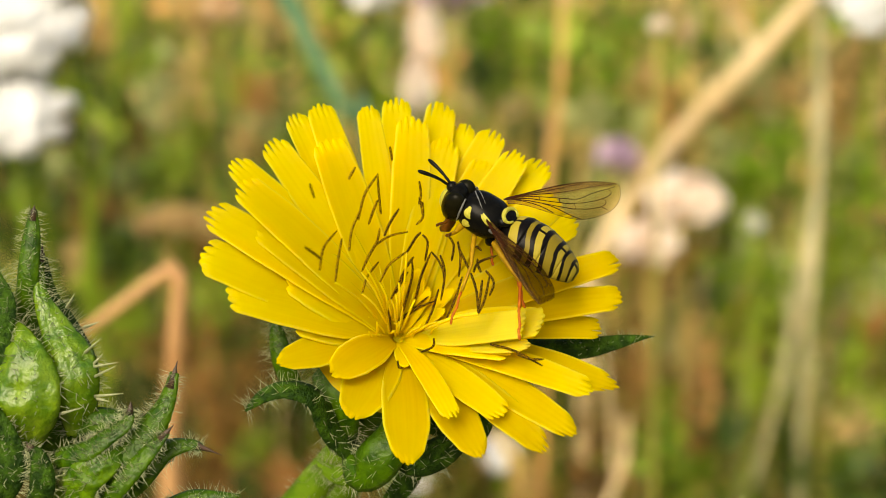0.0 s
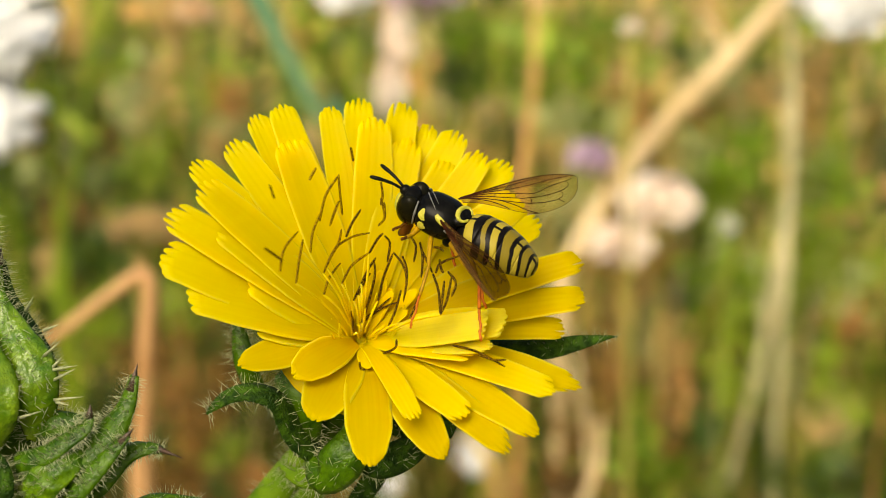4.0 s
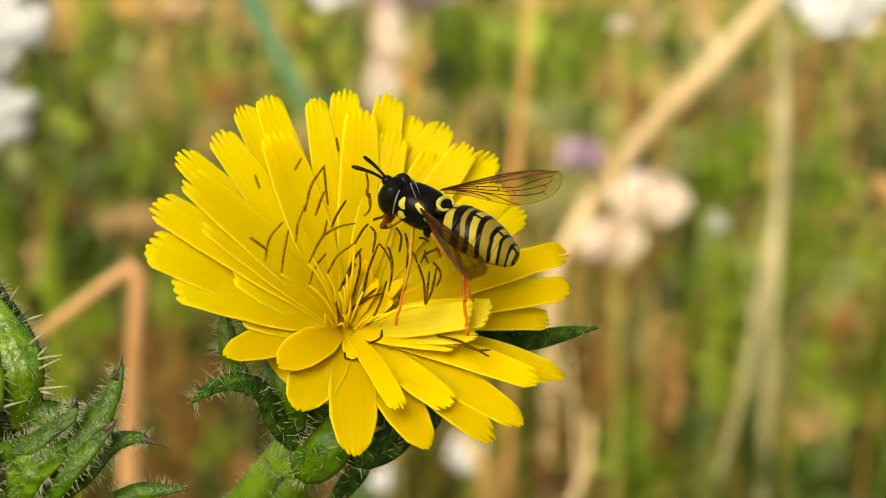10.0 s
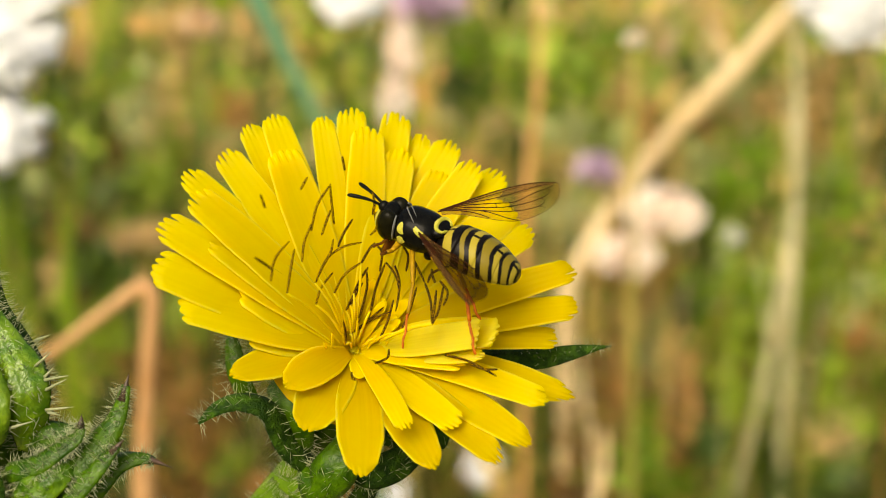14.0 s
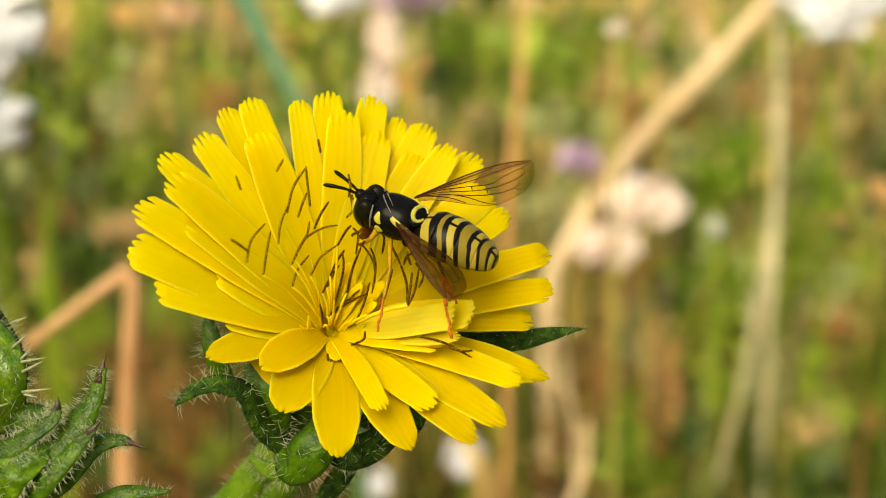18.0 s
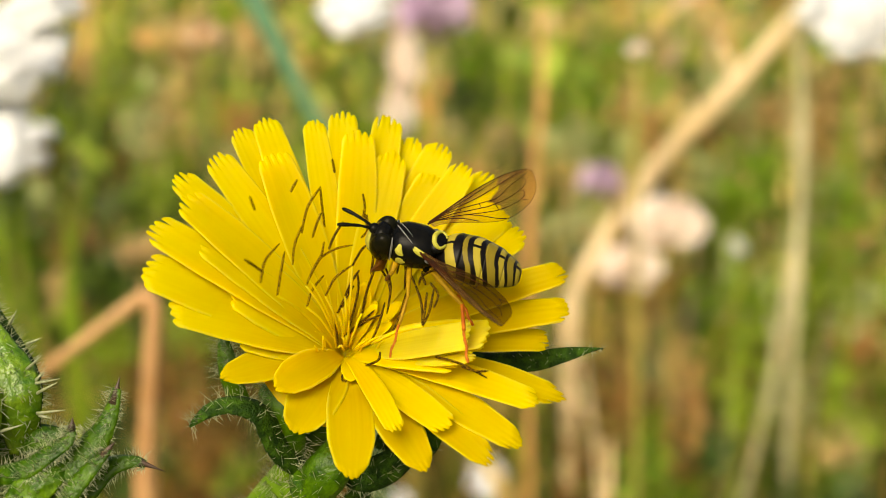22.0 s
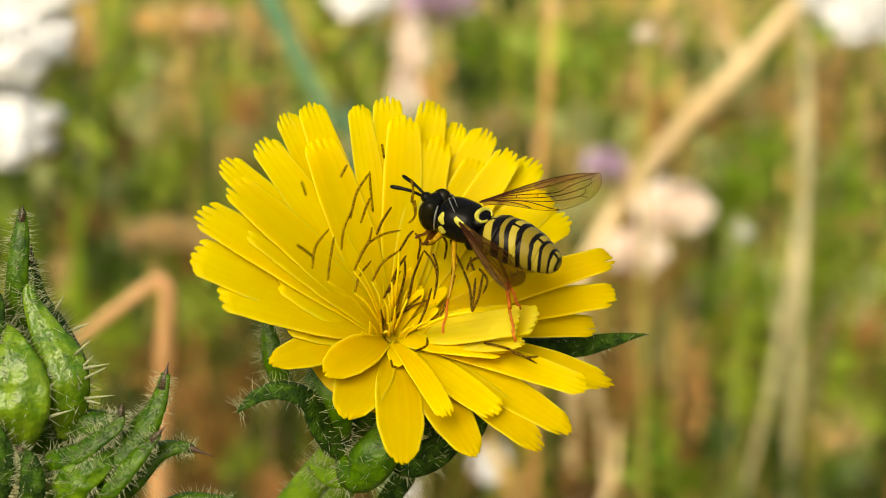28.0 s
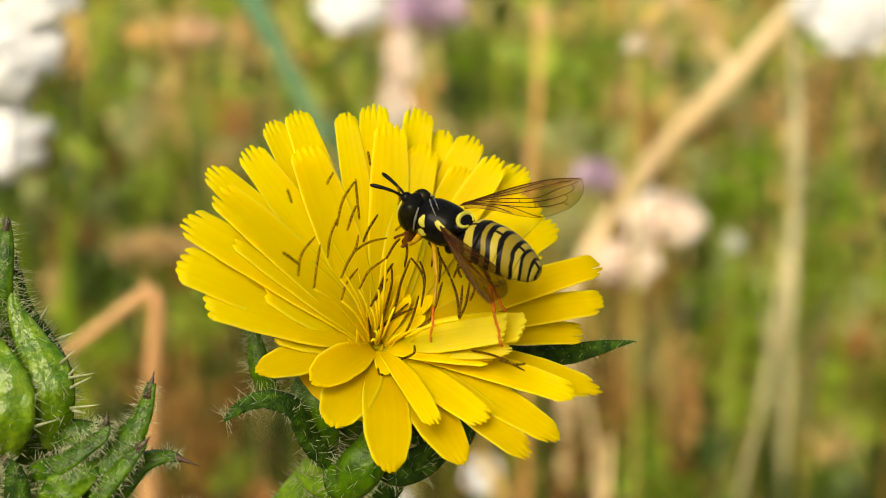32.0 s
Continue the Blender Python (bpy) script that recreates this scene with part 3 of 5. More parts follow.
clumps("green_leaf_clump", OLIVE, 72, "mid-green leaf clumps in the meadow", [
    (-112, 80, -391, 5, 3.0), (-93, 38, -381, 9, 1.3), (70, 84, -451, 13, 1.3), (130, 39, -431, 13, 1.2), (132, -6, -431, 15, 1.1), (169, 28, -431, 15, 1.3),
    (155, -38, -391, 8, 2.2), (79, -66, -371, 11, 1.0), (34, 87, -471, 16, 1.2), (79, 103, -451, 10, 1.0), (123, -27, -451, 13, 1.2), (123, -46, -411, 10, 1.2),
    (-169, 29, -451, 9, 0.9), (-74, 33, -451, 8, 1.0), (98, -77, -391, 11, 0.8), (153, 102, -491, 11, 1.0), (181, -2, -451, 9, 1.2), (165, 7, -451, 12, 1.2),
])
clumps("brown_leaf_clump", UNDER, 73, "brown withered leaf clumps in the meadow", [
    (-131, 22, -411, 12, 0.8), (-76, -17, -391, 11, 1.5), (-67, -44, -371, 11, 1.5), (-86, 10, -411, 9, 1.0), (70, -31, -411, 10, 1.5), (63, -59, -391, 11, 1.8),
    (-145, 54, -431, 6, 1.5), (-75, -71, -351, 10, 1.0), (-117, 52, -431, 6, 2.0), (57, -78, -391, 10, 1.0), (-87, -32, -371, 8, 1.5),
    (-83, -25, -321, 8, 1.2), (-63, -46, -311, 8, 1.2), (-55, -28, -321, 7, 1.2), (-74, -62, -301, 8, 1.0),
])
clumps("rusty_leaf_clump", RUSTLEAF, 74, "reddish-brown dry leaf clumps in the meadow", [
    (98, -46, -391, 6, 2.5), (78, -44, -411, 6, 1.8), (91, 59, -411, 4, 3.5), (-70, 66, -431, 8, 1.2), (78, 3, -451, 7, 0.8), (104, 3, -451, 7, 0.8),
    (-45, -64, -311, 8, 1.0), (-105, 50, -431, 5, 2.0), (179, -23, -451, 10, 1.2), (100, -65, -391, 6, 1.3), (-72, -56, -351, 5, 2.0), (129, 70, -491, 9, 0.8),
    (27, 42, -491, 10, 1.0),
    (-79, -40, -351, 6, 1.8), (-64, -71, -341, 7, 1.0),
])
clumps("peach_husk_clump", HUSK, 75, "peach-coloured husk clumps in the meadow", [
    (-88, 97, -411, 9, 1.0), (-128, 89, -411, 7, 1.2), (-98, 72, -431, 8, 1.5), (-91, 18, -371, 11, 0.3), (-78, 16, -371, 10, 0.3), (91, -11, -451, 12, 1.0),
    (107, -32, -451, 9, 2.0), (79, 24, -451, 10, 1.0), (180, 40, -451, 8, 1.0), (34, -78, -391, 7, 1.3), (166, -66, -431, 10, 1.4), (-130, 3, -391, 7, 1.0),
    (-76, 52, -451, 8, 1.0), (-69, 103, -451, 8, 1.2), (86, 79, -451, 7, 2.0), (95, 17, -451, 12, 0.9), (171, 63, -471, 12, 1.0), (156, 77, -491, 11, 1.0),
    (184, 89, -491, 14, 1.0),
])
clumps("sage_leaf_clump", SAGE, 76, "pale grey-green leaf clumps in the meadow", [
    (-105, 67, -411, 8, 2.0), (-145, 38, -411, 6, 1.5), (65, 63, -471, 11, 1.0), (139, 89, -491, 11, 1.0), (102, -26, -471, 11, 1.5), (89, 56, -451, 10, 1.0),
    # the small clump at (113, 16) stands for a blurred disc of light
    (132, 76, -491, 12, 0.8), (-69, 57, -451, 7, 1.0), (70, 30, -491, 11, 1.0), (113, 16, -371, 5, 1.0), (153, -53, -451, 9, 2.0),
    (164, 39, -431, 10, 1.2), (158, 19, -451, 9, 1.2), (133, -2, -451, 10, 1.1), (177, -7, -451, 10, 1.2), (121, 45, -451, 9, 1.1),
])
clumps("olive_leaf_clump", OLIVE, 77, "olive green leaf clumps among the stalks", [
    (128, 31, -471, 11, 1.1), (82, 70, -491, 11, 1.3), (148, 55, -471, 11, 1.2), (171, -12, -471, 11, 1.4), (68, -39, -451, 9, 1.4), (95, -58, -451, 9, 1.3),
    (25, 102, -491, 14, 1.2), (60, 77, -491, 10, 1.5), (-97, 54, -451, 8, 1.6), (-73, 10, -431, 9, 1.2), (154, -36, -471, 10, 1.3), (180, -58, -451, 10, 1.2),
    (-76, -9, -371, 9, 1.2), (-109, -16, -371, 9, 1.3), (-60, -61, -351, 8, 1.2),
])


# ---- the flower head ----
AX = Vector((0.15, 0.50, 0.85)).normalized()
E2 = (Vector((0, 1, 0)) - AX * AX.y).normalized()
E1 = E2.cross(AX)


def disc(azimuth, rise, r):
    """Point of the flower head, in millimetres from its base, by azimuth, rise over its plane (degrees) and distance."""
    a, e = radians(azimuth), radians(rise)
    return (E1 * math.cos(a) + E2 * math.sin(a)) * (math.cos(e) * r) + AX * (math.sin(e) * r)


flower = thing("oxtongue_flower", BASE, "wide-open yellow oxtongue flower head with toothed ray florets, bristly green stem", "flower")


def ligule(azimuth, length, rise, width, bow=12.0, roll=0.0, rnd=None, teeth=5, notch=0.8, taper=0.16, material=None, base=0.5):
    rnd = rnd or random.Random(int(azimuth * 10 + length * 7))
    bow += rnd.uniform(-4, 4)
    roll += rnd.uniform(-4, 4)
    p0, p1, p2 = disc(azimuth, 20, 0.45), disc(azimuth + rnd.uniform(-3, 3), rise + bow, length * 0.5), disc(azimuth, rise, length)
    a = radians(azimuth)
    lateral0 = E2 * math.cos(a) - E1 * math.sin(a)
    nr, nc = 17, 4 * teeth + 1
    wav = rnd.uniform(0.1, 0.45)
    ph = rnd.uniform(0, 6)
    cup = rnd.uniform(0.01, 0.06)
    keel = rnd.uniform(-0.10, 0.04) * width / 2.6
    rows, norms = [], []
    # blunt rounded teeth parted by narrow clefts of uneven depth
    cleft = [rnd.choice((0.25, 0.5, 0.8, 1.2)) * rnd.uniform(0.7, 1.2) * notch for _ in range(teeth + 1)]
    lobe = [rnd.uniform(-0.14, 0.14) * notch for _ in range(teeth)]
    cut = []
    for j in range(nc):
        k, m = divmod(j, 4)
        if m == 0:
            cut.append(cleft[k] if 0 < k < teeth else 0.30 * notch)
        else:
            cut.append(lobe[k] + (0.10 * notch if m != 2 else 0.0))
    width *= 1.08
    for i in range(nr):
        s = i / (nr - 1)
        row, nrow = [], []
        for j in range(nc):
            c = (j - 2 * teeth) / (2 * teeth)
            sj = s
            if s > 0.75:
                k = (s - 0.75) / 0.25
                sj = 0.75 + 0.25 * k * (1 - min(0.8, cut[j] / length * 4.0) * k - taper * 0.75 * c * c)
            q = (1 - sj) ** 2 * p0 + 2 * sj * (1 - sj) * p1 + sj * sj * p2
            tan = ((1 - sj) * (p1 - p0) + sj * (p2 - p1)).normalized()
            lat = (lateral0 - tan * lateral0.dot(tan)).normalized()
            nm = lat.cross(tan) * -1
            if nm.dot(AX) < 0:
                nm = -nm
            lat = (Matrix.Rotation(radians(roll) * s, 3, tan) @ lat)
            nm = (Matrix.Rotation(radians(roll) * s, 3, tan) @ nm)
            half = width * 0.5 * (base + (1 - base) * smooth01(sj / 0.55)) * (1 - taper * smooth01((sj - 0.72) / 0.28))
            # teeth part a little at their tips
            cj = c * (1 + 0.02 * smooth01((s - 0.85) / 0.15))
            vein = 0.007 * math.cos(2 * math.pi * teeth * (c + 1) / 2) * smooth01(s * 1.6)
            off = nm * (cup * width * c * c * (1 - 0.6 * s) + keel * (1 - abs(c)) * smooth01(s * 2) - vein + 0.10 * wav * math.sin(ph + 5 * s) * c)
            row.append(pv(*(q + lat * (half * cj) + off)))
            nrow.append((PX * nm.x + PY * nm.y + PZ * nm.z))
        rows.append(row)
        norms.append(nrow)
    bm = bmesh.new()
    sheet(bm, rows, 0.07 * MM, norms)
    return part("ray_floret", bm, material or LIGULE, flower)


# azimuth, length, rise, width
BACK = [
    (118.1, 19.9, 26, 2.2), (110.9, 19.9, 26, 2.6), (98.3, 19.0, 27, 2.1), (90.0, 19.5, 27, 2.6), (77.5, 19.6, 26, 2.7), (70.0, 18.5, 24, 2.2),
    (61.5, 18.8, 25, 2.7), (52.0, 18.0, 27, 2.5), (45.6, 18.8, 22, 2.6), (26.8, 17.1, 24, 2.9), (35.3, 17.1, 24, 3.2), (128.1, 18.8, 27, 2.6), (140.2, 19.3, 27, 2.5), (155.4, 18.5, 26, 3.0),
    (167.1, 17.7, 25, 3.5), (175.5, 15.1, 25, 4.0),
]
FRONT = [
    (202.0, 11.6, 22, 2.7), (222.5, 9.5, 32, 2.9), (241.2, 10.7, 24, 3.7), (266.2, 13.7, 22, 3.4), (290.3, 14.2, 22, 3.1), (306.9, 16.7, 22, 2.9),
    (316.1, 17.4, 22, 2.9), (334.6, 18.2, 20, 2.8), (352.1, 16.3, 20, 2.3), (359.1, 18.2, 24, 2.8), (9.0, 18.7, 26, 2.7),
]
INNER = [
    (113.7, 16.9, 31, 3.5), (85.7, 17.9, 30, 3.2), (144.4, 17.9, 29, 3.2), (160.7, 11.0, 30, 4.4), (327.2, 17.2, 27, 2.3), (303.4, 13.2, 30, 2.5),
    (284.0, 12.2, 34, 1.8), (346.1, 12.7, 36, 3.2), (330.2, 11.1, 38, 3.0), (74.1, 16.6, 29, 3.0), (59.4, 16.0, 28, 2.9), 
    (150.6, 14.8, 29, 3.4), (19.1, 14.8, 30, 2.7), (181.0, 9.8, 27, 4.0),
]
rnd = random.Random(77)
for k in range(5):
    # short tongues round the heart
    ligule(215 + 120 * (k + rnd.random() * 0.7) / 5, rnd.uniform(3.6, 5.6), rnd.uniform(28, 38), rnd.uniform(0.9, 1.3), bow=8, rnd=rnd, notch=0.2, taper=0.4, teeth=3)
for row in BACK:
    ligule(*row, taper=0.19)
for row in FRONT:
    oval = 200 < row[0] < 300
    ligule(row[0], row[1], row[2], row[3] * (0.98 if oval else 0.88), bow=14, notch=0.28 if oval else 0.85, taper=0.42 if oval else 0.18 if row[0] > 345 or row[0] < 20 else 0.34, material=DEEP_DIMMED, base=0.36 if oval else 0.5)
for row in INNER:
    ligule(row[0], row[1], row[2], row[3] * 0.92, bow=10, taper=0.20)
ligule(342.0, 13.5, 42, 2.7, bow=3, notch=0.5, taper=0.12, material=PALE)
ligule(336.8, 12.8, 47, 2.3, bow=2, roll=10, base=0.3, notch=0.3, taper=0.06, material=PALE)
ligule(330.0, 12.9, 41, 1.8, bow=4, roll=0, notch=0.5, taper=0.35, material=PALE)
rnd = random.Random(21)
for k in range(9):
    az = 15 + 150 * (k + rnd.random()) / 9
    ligule(az, rnd.uniform(8.5, 11.5), rnd.uniform(28, 33), rnd.uniform(2.6, 3.2), bow=5, rnd=rnd, notch=0.15, taper=0.5)


def style(pts):
    """A speckled style branch that rises from the heart of the flower, with its pale tube below."""
    line = spline([pv(*p) for p in pts], 9)
    bm = bmesh.new()
    tube(bm, line, [r * MM for r in (0.078, 0.088, 0.095, 0.10, 0.10, 0.10, 0.098, 0.093, 0.082, 0.05)], 6)
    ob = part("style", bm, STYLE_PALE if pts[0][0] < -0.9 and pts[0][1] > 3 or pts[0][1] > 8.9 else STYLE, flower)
    heart = Vector((pts[0][0], pts[0][1], pts[0][2]))
    root = heart * 0.35 + AX * 0.1
    if heart.x ** 2 + heart.y ** 2 < 55 and heart.y > 0.5:
        bm = bmesh.new()
        tube(bm, spline([pv(*root), pv(*((root + heart) * 0.5 + AX * 0.6)), pv(*heart)], 6), [r * MM for r in (0.085, 0.095, 0.10, 0.10, 0.10, 0.10, 0.09)], 7)
        part("anther_tube", bm, LIGULE, ob)


style([(-5.17, 5.70, 12.32), (-5.05, 7.22, 10.85), (-4.21, 8.51, 9.11)])
style([(-4.26, 4.76, 10.08), (-4.15, 6.39, 8.82), (-3.89, 7.97, 8.44)])
style([(-6.06, 7.30, 13.77), (-5.65, 6.94, 12.72), (-5.09, 6.41, 11.35)])
style([(-3.42, 7.01, 7.42), (-3.24, 8.48, 7.64), (-2.65, 9.95, 7.65)])
style([(-2.74, 9.33, 7.44), (-2.25, 11.20, 7.96), (-1.28, 12.66, 8.12)])
style([(-1.11, 9.86, 6.39), (-1.23, 11.44, 7.38), (-1.28, 12.74, 8.17)])
style([(-2.60, 5.43, 5.66), (-1.76, 7.23, 5.40), (-0.48, 8.17, 5.06), (0.89, 8.48, 4.80)])
style([(-2.57, 3.79, 5.48), (-2.21, 5.07, 4.95), (-1.37, 6.19, 4.50)])
style([(-1.32, 4.61, 3.64), (-0.53, 6.01, 3.81), (0.78, 6.96, 3.93)])
style([(-0.90, 8.17, 5.28), (-0.46, 9.15, 5.63), (0.24, 10.21, 5.98)])
style([(1.54, 9.04, 5.05), (2.02, 9.59, 5.35), (2.03, 10.73, 5.98)])
style([(0.78, 6.92, 3.91), (1.45, 8.01, 4.47), (1.88, 8.44, 4.71)])
style([(0.13, 4.58, 2.68), (0.68, 5.69, 3.21), (1.30, 6.57, 3.67)])
style([(-0.50, 3.24, 2.19), (0.08, 4.36, 2.56), (0.85, 5.38, 3.01)])
style([(0.35, 2.18, 1.22), (0.82, 3.68, 2.05), (1.19, 5.25, 2.93), (1.16, 6.35, 3.55)])
style([(1.39, 3.23, 1.94), (1.85, 5.03, 2.92), (2.61, 6.88, 4.01)])
style([(2.01, 8.26, 4.62), (2.40, 7.66, 4.35), (2.17, 6.27, 3.60)])
style([(2.66, 6.97, 4.06), (3.31, 6.14, 3.95), (3.66, 4.96, 3.79), (3.39, 3.20, 3.36)])
style([(3.35, 6.70, 4.19), (3.70, 5.48, 3.95), (3.53, 3.73, 3.49)])
style([(-0.28, 1.32, 0.95), (1.16, 2.42, 1.49), (2.42, 3.48, 2.56)])
style([(0.03, 1.40, 0.82), (1.61, 2.56, 1.77), (2.86, 3.09, 2.84)])
style([(2.07, 0.96, 2.54), (2.73, 2.38, 2.73), (3.22, 4.07, 3.27)])
style([(-0.54, 0.54, 1.37), (-0.62, 1.66, 1.48), (-0.73, 2.80, 2.13)])
style([(3.74, 1.61, 4.76), (4.48, 3.33, 4.60), (5.03, 5.07, 4.98)])
style([(4.69, 7.74, 5.25), (4.90, 6.58, 5.06), (4.78, 5.07, 4.74)])
style([(4.77, 7.23, 5.14), (5.20, 6.37, 5.25), (5.63, 5.43, 5.57)])
style([(4.00, 8.17, 5.08), (4.39, 7.44, 4.98), (4.22, 6.27, 4.51)])
style([(5.67, 5.34, 5.62), (6.08, 4.04, 6.45), (6.16, 2.38, 8.26)])
style([(6.16, 2.38, 8.26), (6.67, 3.45, 7.79), (7.03, 5.12, 7.26)])
style([(6.16, 2.50, 8.07), (6.36, 3.64, 7.12), (6.50, 4.85, 6.67)])
style([(6.79, 5.53, 6.84), (7.34, 4.71, 7.88), (7.00, 3.71, 8.09)])
style([(5.88, 5.43, 5.83), (6.25, 6.16, 6.19), (7.60, 6.72, 7.57)])
style([(6.42, 5.44, 6.43), (6.21, 5.95, 6.15), (6.17, 6.46, 6.11)])
style([(-0.19, 13.74, 8.23), (-0.26, 14.22, 8.54), (-0.33, 14.69, 8.85)])
style([(-3.32, 12.26, 9.48), (-3.11, 12.67, 9.49), (-2.82, 13.16, 9.50)])
style([(-5.60, 10.84, 12.01), (-5.73, 11.31, 12.33), (-5.85, 11.77, 12.65)])
style([(1.78, 11.06, 6.19), (1.94, 10.39, 5.80), (2.06, 9.55, 5.33)])
style([(5.75, 7.35, 5.86), (6.17, 7.31, 6.19), (6.46, 7.06, 6.42)])
style([(-1.76, 7.23, 5.40), (-1.41, 7.87, 5.46), (-1.22, 8.72, 5.81)])
style([(1.79, 12.22, 6.85), (1.91, 11.27, 6.30), (1.73, 10.56, 5.90)])
style([(-2.39, 5.94, 5.52), (-1.97, 6.80, 5.39), (-1.59, 7.40, 5.34)])
style([(-0.15, 3.69, 2.25), (0.31, 4.58, 2.63), (0.58, 5.38, 3.04)])
style([(0.80, 1.86, 1.11), (1.39, 3.23, 1.94), (1.72, 4.36, 2.56)])
style([(-1.33, 10.82, 7.08), (-1.68, 9.98, 6.84), (-2.03, 9.01, 6.59)])
style([(7.14, -0.00, 6.43), (8.84, -0.35, 8.03), (10.79, -1.31, 10.01)])
style([(9.02, -0.60, 8.52), (9.99, -0.84, 9.67), (10.85, -0.79, 10.33)])
style([(2.87, 0.28, 4.32), (2.80, -0.21, 5.96), (1.92, -0.56, 6.88)])
style([(0.20, -1.19, 7.46), (0.34, -1.47, 9.09), (0.67, -1.55, 9.19)])


def floret_tube(azimuth, r, height, lean):
    """A closed young floret standing in the heart."""
    a = disc(azimuth, 12, r)
    out = (E1 * math.cos(radians(azimuth)) + E2 * math.sin(radians(azimuth)))
    pts = [a, a + AX * height * 0.5 + out * lean * 0.3, a + AX * height + out * lean]
    bm = bmesh.new()
    tube(bm, spline([pv(*p) for p in pts], 7), [r * MM for r in (0.08, 0.085, 0.085, 0.09, 0.09, 0.085, 0.08, 0.04)], 7)
    part("floret_tube", bm, LIGULE, flower)


rnd = random.Random(14)
for k in range(20):
    # fine upright tubes crowd the heart
    floret_tube(90 + 110 * math.sin(k * 2.4), 0.3 + 0.5 * math.sqrt(k) * rnd.uniform(0.7, 1.1), rnd.uniform(1.4, 4.2), rnd.uniform(0.1, 1.2))
for k in range(8):
    # narrow young rays standing round the heart
    ligule(5 + 165 * (k + rnd.random() * 0.8) / 16, rnd.uniform(4.0, 6.8), rnd.uniform(40, 58), rnd.uniform(0.9, 1.4), bow=6, rnd=rnd, notch=0.12, taper=0.4, teeth=2)


def heart_cup():
    """The shallow yellow cup of crowded floret bases under the rays."""
    bm = bmesh.new()
    lay = bm.loops.layers.uv.new("along")
    rings = []
    for i in range(9):
        r, rise = 0.05 + i * 0.95, 4 + i * 1.5
        rings.append([bm.verts.new(pv(*(disc(k * 10, rise, r) + AX * (-0.45 + 0.10 * math.sin(k * 2.1 + i))))) for k in range(36)])
    for i, (a, b) in enumerate(zip(rings, rings[1:])):
        for k in range(36):
            f = bm.faces.new((a[k], b[k], b[(k + 1) % 36], a[(k + 1) % 36]))
            for lp, (u, v) in zip(f.loops, ((k, i), (k, i + 1), (k + 1, i + 1), (k + 1, i))):
                lp[lay].uv = (u / 4, v / 20)
    bm.faces.new(rings[0][::-1])
    part("floret_base", bm, LIGULE, flower, "yellow heart of crowded floret bases")


heart_cup()


# ---- green parts: involucre, stem, bracts, the bud beside ----
def bristles(parent, pts, nors, length, seed, material=None, thick=0.019):
    """White bristles standing on the given points, one mesh for the many."""
    rnd = random.Random(seed)
    bm = bmesh.new()
    for p, nv in zip(pts, nors):
        d = (nv.normalized() + Vector((rnd.gauss(0, 0.35), rnd.gauss(0, 0.35), rnd.gauss(0, 0.35)))).normalized()
        ln = length * rnd.uniform(0.35, 1.25) * MM
        tube(bm, [p, p + d * ln * 0.5, p + d * ln], [thick * MM * 1.5, thick * MM, thick * MM * 0.25], 4)
    return tagged(part("bristles", bm, material or HAIR, parent, "fine pale bristles"), kind="stuff")


def bract(parent, pts, widths, material, name="bract", face=(0, 0, 1), cup=0.25, thick=0.35, seed=1, hair=40, hair_len=0.9, label="", wrinkle=0.12, tip=None):
    """A pointed, keeled and hairy bract along pts (millimetres), showing its face to the given side."""
    rnd = random.Random(seed)
    n, nc = (32, 17) if wrinkle > 0.25 else (16, 9)
    h = nc // 2
    mid = spline([Vector(p) for p in pts], n)
    wid = spline([(w, 0, 0) for w in widths], n)
    fv = Vector(face).normalized()
    rows, norms, edge, en = [], [], [], []
    for i in range(n + 1):
        tan = (mid[min(i + 1, n)] - mid[max(i - 1, 0)]).normalized()
        lat = tan.cross(fv).normalized()
        nm = lat.cross(tan).normalized()
        row, nrow = [], []
        w = max(wid[i].x, 0.04)
        for j in range(nc):
            c = (j - h) / h
            bulge = nm * (w * cup * (1 - c * c) + wrinkle * w * 0.35 * noise.noise(mid[i] * 1.1 + lat * c * w * 1.1 + Vector((seed * 3.1, 0, 0))) - 0.06 * w * max(0, 1 - abs(c) * 5) + (0.30 * (0.35 - abs(noise.noise((mid[i] + lat * c * w) * 1.35 + Vector((0, seed * 2.7, 0))))) if nc > 9 else 0))
            q = mid[i] + lat * c * w + bulge
            row.append(pv(*q))
            nv = nm + lat * c * 1.2 * cup
            nrow.append((PX * nv.x + PY * nv.y + PZ * nv.z).normalized())
        rows.append(row)
        norms.append(nrow)
    bm = bmesh.new()
    sheet(bm, rows, thick * MM, norms)
    ob = part(name, bm, material, parent, label)
    if hair:
        for k in range(hair * 5 // 2):
            i = rnd.randrange(1, n + 1)
            j = rnd.choice((0, 0, 0, nc - 1, nc - 1, nc - 1, h, h // 2, h + h // 2, h + h // 3))
            side = (rows[i][0] - rows[i][nc - 1]).normalized() * (1 if j == 0 else -1 if j == nc - 1 else 0)
            u = rnd.random()
            edge.append(rows[i][j].lerp(rows[i - 1][j], u))
            en.append(side + norms[i][j] * (0.35 if j in (0, nc - 1) else 1.0))
        bristles(ob, edge, en, hair_len, seed)
    if tip:
        bm = bmesh.new()
        a, b = mid[n - 2], mid[n]
        d = (b - a).normalized()
        tube(bm, [pv(*a), pv(*b), pv(*(b + d * tip * 0.5)), pv(*(b + d * tip))], [max(widths[-1], 0.28) * MM * 1.15, 0.22 * MM, 0.09 * MM, 0.02 * MM], 6)
        part("bract_tip", bm, MAROON, ob, "dark maroon pointed tip")
    return ob


